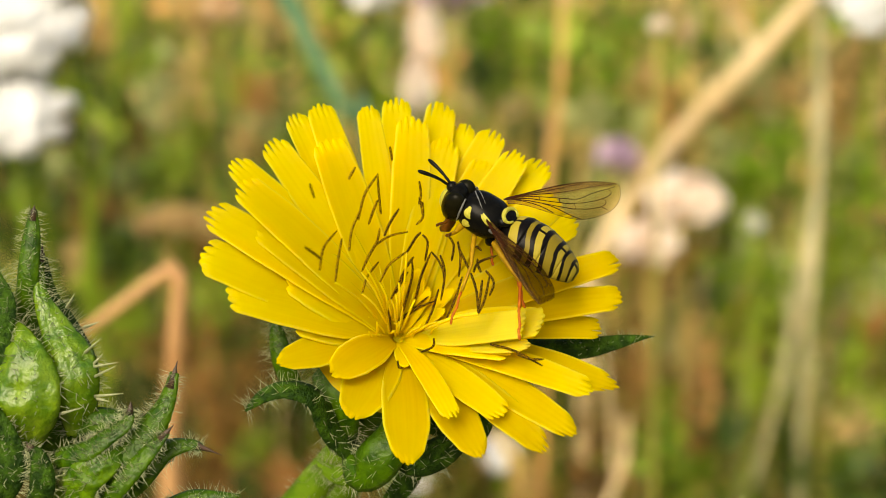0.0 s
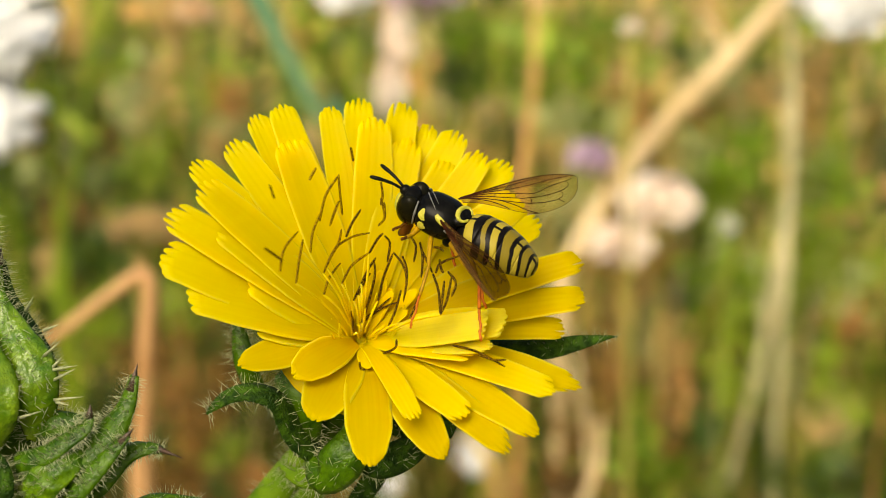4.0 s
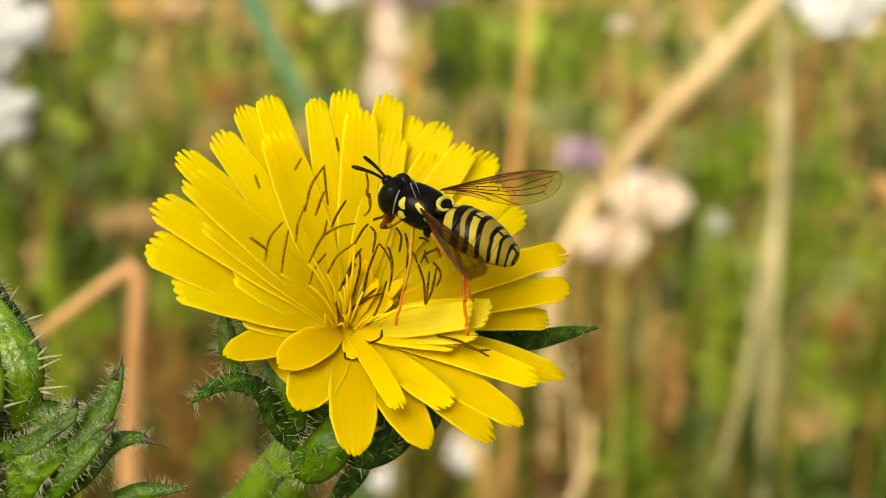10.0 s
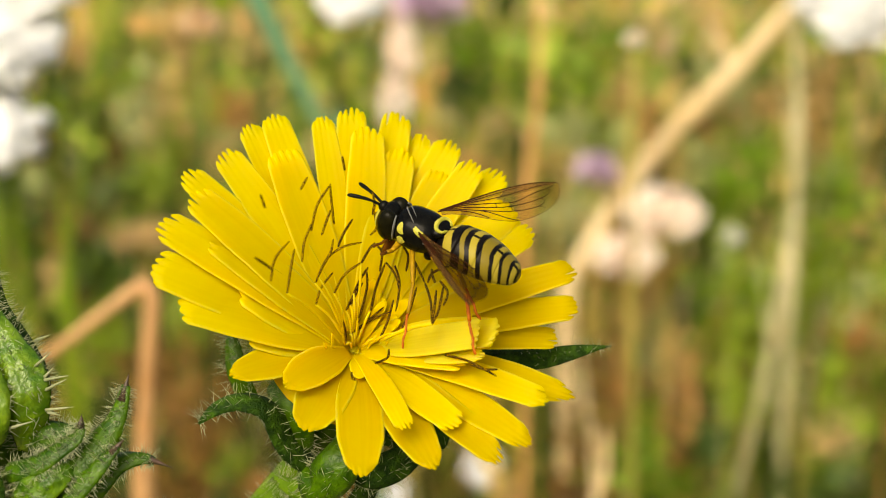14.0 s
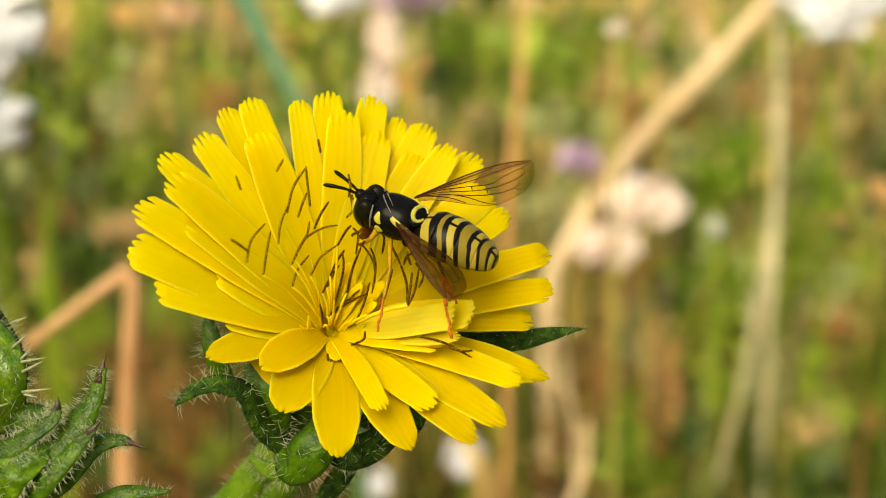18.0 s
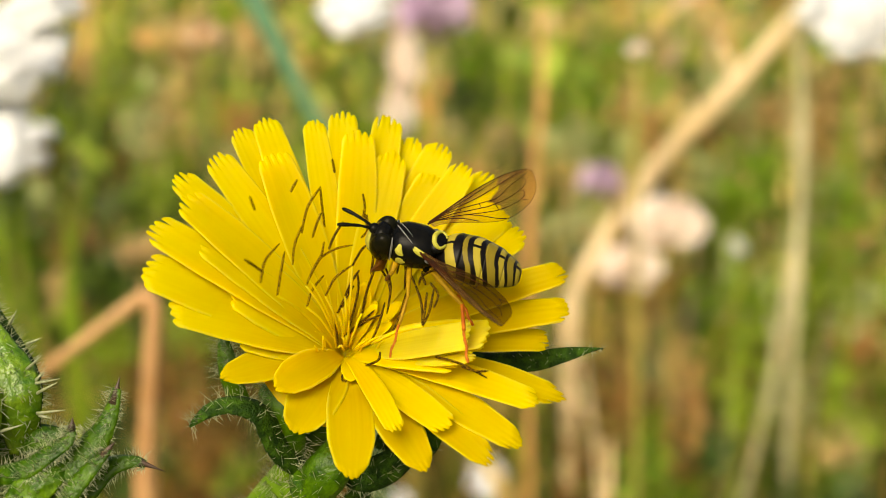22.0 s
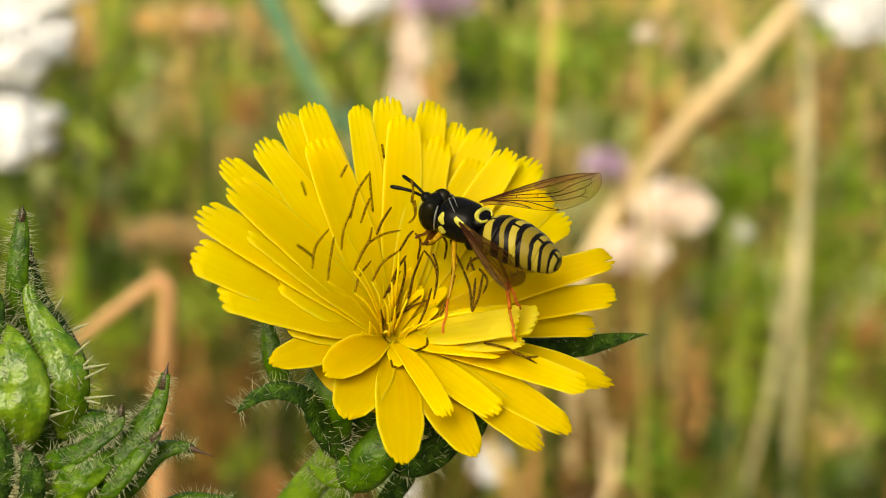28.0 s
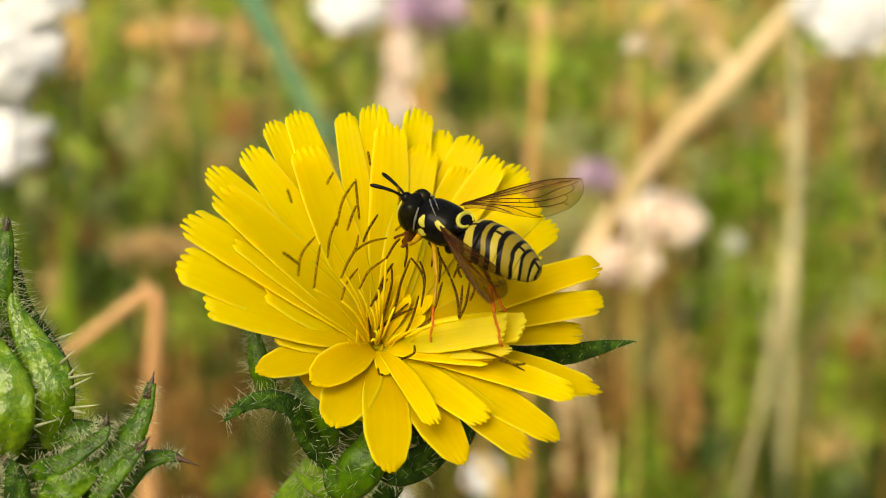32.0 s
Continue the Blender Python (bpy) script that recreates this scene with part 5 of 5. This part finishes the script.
bm = bmesh.new()
blob(bm, fm(3.24, 0, -0.42), fm(0.66, 0.78, 1.08), None, 18, 12)
part("face", bm, YELLOWMARK, head, "pale yellow face")
bm = bmesh.new()
blob(bm, fm(3.35, 0, 0.72), fm(0.42, 0.45, 0.42), None, 16, 10)
part("brow", bm, BLACK, head)
bm = bmesh.new()
tube(bm, [fm(2.7, 0.1, -1.2), fm(2.35, 0.35, -2.0), fm(2.4, 0.55, -2.7), fm(2.75, 0.65, -3.05)], [0.42 * MM, 0.44 * MM, 0.42 * MM, 0.22 * MM], 10)
part("mouthparts", bm, MOUTH, head, "red-brown mouthparts")
for s in (1, -1):
    line = spline([fm(3.62, s * 0.14, 0.80), fm(4.35, s * 0.34, 1.02), fm(5.2, s * 0.60, 1.10), fm(6.05, s * 0.86, 1.08)], 10)
    bm = bmesh.new()
    tube(bm, line, [r * MM for r in (0.10, 0.115, 0.12, 0.10, 0.125, 0.135, 0.13, 0.16, 0.165, 0.15, 0.08)], 10)
    part("antenna", bm, BLACK, hoverfly)
# abdomen in overlapping plates
PROFILE = [(-1.55, 0.80), (-1.9, 1.35), (-2.5, 1.85), (-3.3, 2.15), (-4.3, 2.22), (-5.2, 2.16), (-6.0, 1.97), (-6.8, 1.67), (-7.45, 1.34), (-7.9, 0.98), (-8.12, 0.50)]


def half_width(x):
    for (a, p), (b, q) in zip(PROFILE, PROFILE[1:]):
        if b <= x <= a:
            return q + (p - q) * (x - b) / (a - b)
    return 0.08


CUTS = [-1.55, -3.35, -5.15, -6.70, -8.12]
for a, b in zip(CUTS, CUTS[1:]):
    bm = bmesh.new()
    rings, nseg = [], 36
    for i in range(13):
        u = i / 12
        x = a + (b - a) * u
        w = half_width(x) * 0.91 * (1.0 + 0.035 * u - 0.03 * smooth01((u - 0.9) / 0.1)) + 0.015
        zc = -0.12 - 0.011 * (x + 1.5) ** 2
        rings.append([bm.verts.new(fm(x, w * math.cos(t), zc + w * (0.86 if math.sin(t) > 0 else 0.5) * math.sin(t))) for t in (2 * math.pi * k / nseg for k in range(nseg))])
    for p, q in zip(rings, rings[1:]):
        for k in range(nseg):
            bm.faces.new((p[k], q[k], q[(k + 1) % nseg], p[(k + 1) % nseg]))
    bm.faces.new(rings[0])
    bm.faces.new(rings[-1][::-1])
    bmesh.ops.recalc_face_normals(bm, faces=bm.faces)
    part("abdomen_segment", bm, BANDS, hoverfly, "yellow and black banded plate")


# wings: span fraction and chord fraction
def wing_chord(s):
    """Offsets of the leading and the trailing edge from the straight span line."""
    lead = 0.10 + 0.48 * math.sin(math.pi * min(s, 1)) ** 0.8 * (0.4 + s)
    trail = (0.42 + 2.60 * smooth01(s / 0.60)) * math.sqrt(max(0.0, 1 - max(0.0, (s - 0.55) / 0.45) ** 3.0))
    return lead * math.sqrt(max(0.0, 1 - max(0.0, (s - 0.8) / 0.2) ** 2)), trail


VEINS = [
    ((0, 0.07), (0.35, 0.10), (0.70, 0.05)),
    ((0, 0.10), (0.4, 0.20), (0.75, 0.16), (0.95, 0.10)),
    ((0, 0.13), (0.3, 0.28), (0.5, 0.36), (0.62, 0.42), (0.78, 0.32), (0.97, 0.30)),
    ((0, 0.18), (0.28, 0.40), (0.6, 0.56), (0.86, 0.58), (0.91, 0.45), (0.90, 0.31)),
    ((0, 0.22), (0.25, 0.55), (0.5, 0.72), (0.76, 0.80), (0.82, 0.70), (0.80, 0.58)),
    ((0.30, 0.60), (0.45, 0.88), (0.55, 0.99)),
    ((0.05, 0.3), (0.2, 0.7), (0.35, 0.97)),
    ((0.46, 0.34), (0.45, 0.48)),
    ((0.56, 0.53), (0.54, 0.73)),
    ((0.30, 0.28), (0.29, 0.41)),
    ((0.76, 0.80), (0.80, 0.93)),
]


def wing(root, tip, inward, broad=1.0, film=None):
    root, tip = Vector(root), Vector(tip)
    span = tip - root
    length = span.length
    sd = span.normalized()
    cd = Vector(inward)
    cd = (cd - sd * cd.dot(sd)).normalized()
    nm = sd.cross(cd).normalized()
    if nm.z < 0:
        nm = -nm

    def at(s, c):
        lead, trail = wing_chord(s)
        trail *= broad
        off = -lead + (lead + trail) * c
        fold = 0.10 * math.sin(9 * c + 2 * s) * math.sin(math.pi * s) + 0.35 * s * s * (c - 0.3)
        return (root + sd * (length * s) + cd * off + nm * fold) * MM

    ns, nc = 26, 12
    rows = [[at(0.02 + 0.975 * i / ns, j / nc) for j in range(nc + 1)] for i in range(ns + 1)]
    bm = bmesh.new()
    sheet(bm, rows, 0.018 * MM, [[nm] * (nc + 1)] * (ns + 1))
    w = part("wing", bm, film or FILM, hoverfly, "clear amber wing with a brown leading edge")
    for vein in VEINS:
        line = spline([(a, b, 0) for a, b in vein], 12)
        bm = bmesh.new()
        tube(bm, [at(p.x, p.y) + nm * 0.01 * MM for p in line], [MM * (0.040 - 0.014 * p.x) for p in line], 5)
        part("vein", bm, VEIN, w)
    bm = bmesh.new()
    rim = [at(0.02 + 0.975 * i / 40, 0) for i in range(41)] + [at(0.995 - 0.975 * i / 40, 1) for i in range(41)]
    tube(bm, rim, [MM * (0.065 - 0.04 * i / 40) for i in range(41)] + [MM * 0.018] * 41, 5)
    part("wing_edge", bm, VEIN, w, "brown leading edge vein")
    return w


wing((-0.45, -1.45, 1.0), (-6.75, -8.55, 2.35), (-0.7, 1.0, -0.1))
wing((-0.45, 1.45, 1.0), (-7.45, 7.0, 1.8), (-0.7, -1.0, -0.25), 0.78, FILM_SHADED)
for s in (1, -1):
    bm = bmesh.new()
    blob(bm, fm(-1.25, s * 1.50, 0.35), fm(0.38, 0.26, 0.14), Matrix.Rotation(radians(25 * s), 3, "Z"), 14, 8)
    part("wing_lobe", bm, GREYDUST, hoverfly, "pale lobe at the wing root")

# legs; the hind and middle ones turn about the hip so that the foot keeps its hold, the front ones are tucked under the head
LEGS = []
REST = FLY[0][1]


def leg(hip, foot, side, raise_knee, out, thick, inner, back=0.0, shin=None, held=True, toe_material=None):
    hip_v, foot_v = Vector(hip), REST.inverted() @ pv(*foot) / MM
    run = foot_v - hip_v
    knee = hip_v + run * 0.33 + Vector((-back, side * out, raise_knee))
    ankle = hip_v + run * 0.64 + Vector((-back * 0.5, side * out * 0.5, raise_knee * 0.55))
    bm = bmesh.new()
    tube(bm, [(p - hip_v) * MM for p in spline([hip_v, hip_v.lerp(knee, 0.5) + Vector((0, side * 0.1, 0.05)), knee], 8)], [thick * MM * q for q in (1.1, 1.35, 1.4, 1.35, 1.25, 1.15, 1.05, 0.95, 0.85)], 8)
    ob = part("leg", bm, inner, None, "amber leg with a red-brown foot")
    ob.parent = hoverfly
    ob.location = hip_v * MM
    ob["base_place"] = [0, 0, 0]
    bm = bmesh.new()
    tube(bm, [(p - hip_v) * MM for p in spline([knee, knee.lerp(ankle, 0.5), ankle], 6)], [thick * MM * q for q in (0.85, 0.75, 0.78, 0.8, 0.82, 0.85, 0.8)], 8)
    part("tibia", bm, shin or AMBER, ob)
    bm = bmesh.new()
    toe = [ankle.lerp(foot_v, k / 10) + Vector((0.05 * math.sin(k), 0.04 * math.cos(k * 1.7), 0)) for k in range(11)]
    tube(bm, [(p - hip_v) * MM for p in toe], [thick * MM * (0.72 if k % 2 else 0.52) for k in range(11)], 7)
    part("tarsus", bm, toe_material or REDLEG, ob)
    if held:
        LEGS.append((ob, hip_v * MM, pv(*foot), run.normalized()))


leg((-1.3, 0.85, -1.05), (9.14, 0.54, 9.50), 1, 0.5, 0.3, 0.18, AMBER, 1.7, REDLEG)
leg((0.15, 0.95, -1.15), (4.11, 1.67, 9.00), 1, 0.5, 0.5, 0.15, AMBER, 0.5)
leg((1.15, 0.75, -1.05), (3.82, 8.15, 7.50), 1, -0.2, 0.5, 0.20, AMBER, held=False, toe_material=MOUTH)
leg((-1.0, -0.85, -1.05), (9.66, 2.79, 7.00), -1, 0.4, 0.3, 0.19, AMBER)
leg((0.15, -0.95, -1.15), (7.36, 5.93, 5.00), -1, 0.3, 0.2, 0.18, AMBER)
leg((1.15, -0.75, -1.05), (3.06, 8.93, 6.00), -1, 0.1, 0.3, 0.18, AMBER, held=False, toe_material=MOUTH)
for s in (1, -1):
    # the dark hips of the hind legs
    bm = bmesh.new()
    blob(bm, fm(-1.2, s * 0.9, -1.15), fm(0.42, 0.36, 0.5), None, 14, 10)
    part("hip", bm, BLACK, hoverfly)


# ---- plants behind, all out of focus ----
def stalk(name, pts, radii, material, label, category, seg=8, foot=None, leaf=1.0):
    bm = bmesh.new()
    line = run([pv(*p) for p in pts], 18, pv(*(foot or down(pts[-1]))))
    rad = spline([(r, 0, 0) for r in radii], 18)
    tube(bm, line, [max(r.x, 0.1) * MM * (1.35 if k % 9 == 0 else 1) for k, r in enumerate(rad)] + [max(radii[-1], 0.1) * MM] * 6, seg)
    root = thing(name, line[-1].copy(), label, category)
    part("stalk", bm, material, root)
    rnd = random.Random(int(line[0].x * 9000))
    for k in (7, 13):
        # a sheathing leaf that leans off the stalk
        bm = bmesh.new()
        blade(bm, line[k] + Vector((0, 0.001, 0)), rnd.uniform(0.03, 0.06) * leaf, max(radii) * MM * 0.8, rnd.uniform(0.3, 0.8), rnd.uniform(0, 6.28), rnd.uniform(0.2, 0.8))
        part("leaf", bm, material, root)
    return root


def down(p, dx=0.0, dz=0.0):
    """Millimetres of the point on the ground under p."""
    w = pv(*p)
    gz = -0.01
    v = Vector((w.x + dx, w.y + dz, gz)) - BASE
    return (v.dot(PX) / MM, v.dot(PY) / MM, v.dot(PZ) / MM)


def umbel(centre, spread, seed, label):
    """A white flower head of many small florets on branching rays."""
    rnd = random.Random(seed)
    c = pv(*centre)
    root = thing("white_flower", pv(*down(centre)), label, "flower", "white meadow flowers")
    bm = bmesh.new()
    tube(bm, spline([pv(*down(centre)), c.lerp(pv(*down(centre)), 0.5) + Vector((0.005, 0.004, 0)), c - Vector((0, 0, spread * MM * 0.9))], 10), 1.3 * MM, 8)
    part("stalk", bm, GRASS, root)
    for k in range(30):
        a, r = k * 2.399 + rnd.uniform(-0.2, 0.2), math.sqrt((k + 0.4) / 30) * spread * rnd.uniform(0.9, 1.1)
        q = c + (PX * math.cos(a) * r + PY * math.sin(a) * r * 1.0 + PZ * (0.35 * spread * (1 - (r / spread) ** 2) - math.sin(a) * r * 0.5 + rnd.uniform(-0.1, 0.1) * spread)) * MM
        bm = bmesh.new()
        for i in range(20):
            b, rr = i * 2.399, math.sqrt(i / 20) * spread * 0.30
            o = q + Vector((math.cos(b) * rr, math.sin(b) * rr, rnd.uniform(0, 0.08) * spread)) * MM
            m = Matrix.Translation(o) @ Euler((radians(58) + rnd.gauss(0, 0.35), rnd.gauss(0, 0.35), rnd.gauss(0, 0.5))).to_matrix().to_4x4()
            ring = [m @ (Vector((math.cos(t), math.sin(t), 0.25)) * spread * (0.25 if j % 2 else 0.19) * MM) for j, t in enumerate(math.pi * 2 * j / 10 for j in range(10))]
            cv = bm.verts.new(m @ Vector((0, 0, 0)))
            low = bm.verts.new(m @ Vector((0, 0, -0.05 * spread * MM)))
            vs = [bm.verts.new(p) for p in ring]
            for j in range(10):
                bm.faces.new((cv, vs[j], vs[(j + 1) % 10]))
                bm.faces.new((low, vs[(j + 1) % 10], vs[j]))
        u = part("umbellet", bm, WHITE, root)
        bm = bmesh.new()
        tube(bm, [c - Vector((0, 0, spread * MM * 0.9)), q], 0.4 * MM, 5)
        part("ray", bm, GRASS, u)
    return root


def tuft(name, centre, radius, material, seed, label, count=170, flat=0.8):
    """A round seed or flower head of many fine strips on a stalk."""
    rnd = random.Random(seed)
    c = pv(*centre)
    root = thing(name, pv(*down(centre)), label, "flower")
    bm = bmesh.new()
    tube(bm, spline([pv(*down(centre)), c.lerp(pv(*down(centre)), 0.5) + Vector((0.004, 0.003, 0)), c], 10), 0.7 * MM, 8)
    part("stalk", bm, DULL, root)
    bm = bmesh.new()
    for k in range(count):
        d = Vector((rnd.gauss(0, 1), rnd.gauss(0, 1), abs(rnd.gauss(0, 1)) - 0.5)).normalized()
        s = d.orthogonal().normalized() * radius * MM * 0.13
        a, b = c + d * radius * MM * 0.15, c + Vector((d.x, d.y, d.z * flat)) * radius * MM * rnd.uniform(0.7, 1.1)
        bb = d.cross(s)
        vs = [bm.verts.new(p) for p in (a - s * 0.3, a + s * 0.3, b + s, b + bb * 0.6, b - s)]
        bm.faces.new(vs)
    # a core added to throw back more light, uneven like the head's outside
    first = len(bm.verts)
    blob(bm, c, (radius * 0.66 * MM, radius * 0.66 * MM, radius * 0.66 * flat * MM), None, 16, 12)
    bm.verts.ensure_lookup_table()
    for v in bm.verts[first:]:
        v.co += (v.co - c) * 0.35 * noise.noise((v.co - c) * (2.2 / (radius * MM)) + Vector((seed, 0, 0)))
    part("head", bm, material, root)
    return root


umbel((-119.25, 72.16, -292.00), 14.5, 1, "white flower head out of focus in the meadow")
umbel((-121.63, 46.11, -289.00), 12, 2, "white flower head out of focus in the meadow")
umbel((-19.61, 99.71, -361.00), 10, 3, "white flower head out of focus above the meadow")
umbel((167.57, 107.0, -411.00), 17, 4, "white flower head out of focus above the meadow")
umbel((-107.0, 88.0, -292.00), 9, 5, "white flower head out of focus in the meadow")
umbel((-5.90, -79.90, -411.00), 4.5, 6, "small white flower low behind the bloom")
umbel((27.71, -76.14, -451.00), 6.5, 7, "small white flower low behind the bloom")
# a small white head added for the blurred glint in the background
umbel((113.20, 16.30, -371.00), 2.6, 8, "added tiny white head for a blurred disc of light")
tuft("seed_head", (94.63, 24.97, -402.00), 14.5, PINK, 11, "pale pinkish seed head out of focus in the meadow", 300)
tuft("seed_head", (80.23, 9.51, -402.00), 12, PINK, 12, "pale pinkish seed head out of focus in the meadow", 260)
tuft("seed_head", (64.83, 70.86, -279.00), 3.2, PINK, 13, "small pale seed head on a thin stalk", 120)
tuft("seed_head", (-72.10, 90.24, -361.00), 7.5, PEACH, 14, "buff seed head out of focus in the meadow", 160)
tuft("knapweed_flower", (72.47, 44.20, -429.00), 9, LILAC, 15, "small lilac flower out of focus in the meadow", 200)
tuft("knapweed_flower", (7.28, 116.03, -451.00), 16, LILAC, 16, "lilac flower out of focus above the meadow", 240)
# pale feathery grass head
tuft("feathery_grass", (-3.03, 79.50, -361.00), 5.8, PINK, 17, "pale feathery grass head out of focus", 320, 2.2)
tuft("feathery_grass", (-4.98, 62.92, -361.00), 5.5, PINK, 18, "pale feathery grass head out of focus", 280, 2.0)
tuft("feathery_grass", (-107.60, 19.02, -451.00), 14, PEACH, 19, "peach-coloured feathery grass head out of focus", 300, 0.35)
# the bent brown stalk, the long slanting straw, upright straws, the blue-green blade
stalk("bent_stalk", [(-83.45, -17.94, -181.00), (-69.88, -9.18, -175.00), (-59.56, -1.98, -171.00), (-52.40, 2.67, -170.00), (-50.31, 0.36, -170.00), (-51.59, -11.40, -173.00), (-54.20, -35.67, -179.00)], [0.9, 1.2, 1.3, 1.5, 1.7, 1.9, 1.9], REDDISH, "bent reddish-brown dry stalk behind the flower", "dry stalk", leaf=0.2)
stalk("straw_stalk", [(174.73, 133.00, -452.12), (155.43, 111.59, -449.60), (129.02, 83.23, -445.40), (100.71, 55.30, -441.20), (70.64, 16.32, -428.60), (60.61, -3.73, -428.60)], [2.6, 4.0, 4.2, 4.0, 3.6, 3.2], BUFF, "long slanting straw-coloured stalk in the meadow", "dry stalk", leaf=0.5)
for row in (
    ((146.02, 110.84, -411.00), (144.51, 7.40, -411.00), 6.0, PALESTALK), ((44.55, 102.87, -371.00), (40.57, 35.23, -371.00), 3.9, RUST), ((143.0, 14.0, -411.00), (119.08, -91.74, -411.00), 5.2, PALESTALK),
    ((148.85, -11.15, -451.00), (159.30, -99.34, -451.00), 7.5, DULL), ((61.66, -46.10, -321.00), (54.54, -74.62, -321.00), 3.8, BUFF), ((112.88, -29.72, -451.00), (110.56, -76.14, -451.00), 6.0, RUST),
    ((96.64, 74.72, -451.00), (86.19, 32.94, -451.00), 5.0, RUST), ((-107.26, 98.93, -361.00), (-119.93, 3.48, -361.00), 3.2, GRASS),
    ((-98.32, 95.61, -451.00), (-111.08, 12.06, -451.00), 4.0, DULL), ((144.31, 22.35, -491.00), (138.10, -32.35, -491.00), 4.0, DULL), ((24.26, -61.56, -411.00), (35.03, -91.74, -411.00), 7.0, STRAW),
):
    top, low, r, material = row
    names = {"stalk_pale": ("straw_stalk", "upright pale grey-buff stalk out of focus"), "stalk_buff": ("straw_stalk", "upright pale buff stalk out of focus"), "stalk_dull": ("dry_stalk", "upright dull buff stalk out of focus"), "grass_dry": ("straw_stalk", "upright straw-coloured stalk out of focus"), "grass_rust": ("brown_stalk", "upright rust-brown dry stalk out of focus"), "grass_green": ("green_stalk", "upright green grass stalk out of focus")}
    nm, lb = names[material.name]
    stalk(nm, [top, tuple((a + b) / 2 + q for a, b, q in zip(top, low, (2.5, 0, 0))), low], [r * 0.26, r * 0.34, r * 0.34], material, lb, "grass stalk")
bm = bmesh.new()
line = spline([pv(*down((-13.96, 11.10, -341.00), 0.02)), pv(-19.56, 27.88, -341.00), pv(-27.02, 48.40, -341.00), pv(-38.21, 70.78, -341.00), pv(-49.40, 93.16, -341.00), pv(-54.99, 104.35, -341.00)], 16)
rows, norms = [], []
for i, p in enumerate(line):
    w = 5.4 * MM * max(0.22, (i - 2) / 14)
    rows.append([p - PX * w, p - PZ * w * 0.3, p + PX * w])
    norms.append([PZ, PZ, PZ])
sheet(bm, rows, 0.3 * MM, norms)
bladeroot = thing("broad_grass", line[0].copy(), "broad blue-green grass blade behind the flower", "grass blade")
part("blade", bm, TEAL, bladeroot)


def motions():
    walk(hoverfly, FLY)
    for ob, hip, foot, rest in LEGS:
        rows = []
        for t, m in FLY:
            now = ((m.inverted() @ foot) - hip).normalized()
            rows.append((t, Matrix.Translation(hip) @ rest.rotation_difference(now).to_matrix().to_4x4()))
        walk(ob, rows)


motions()
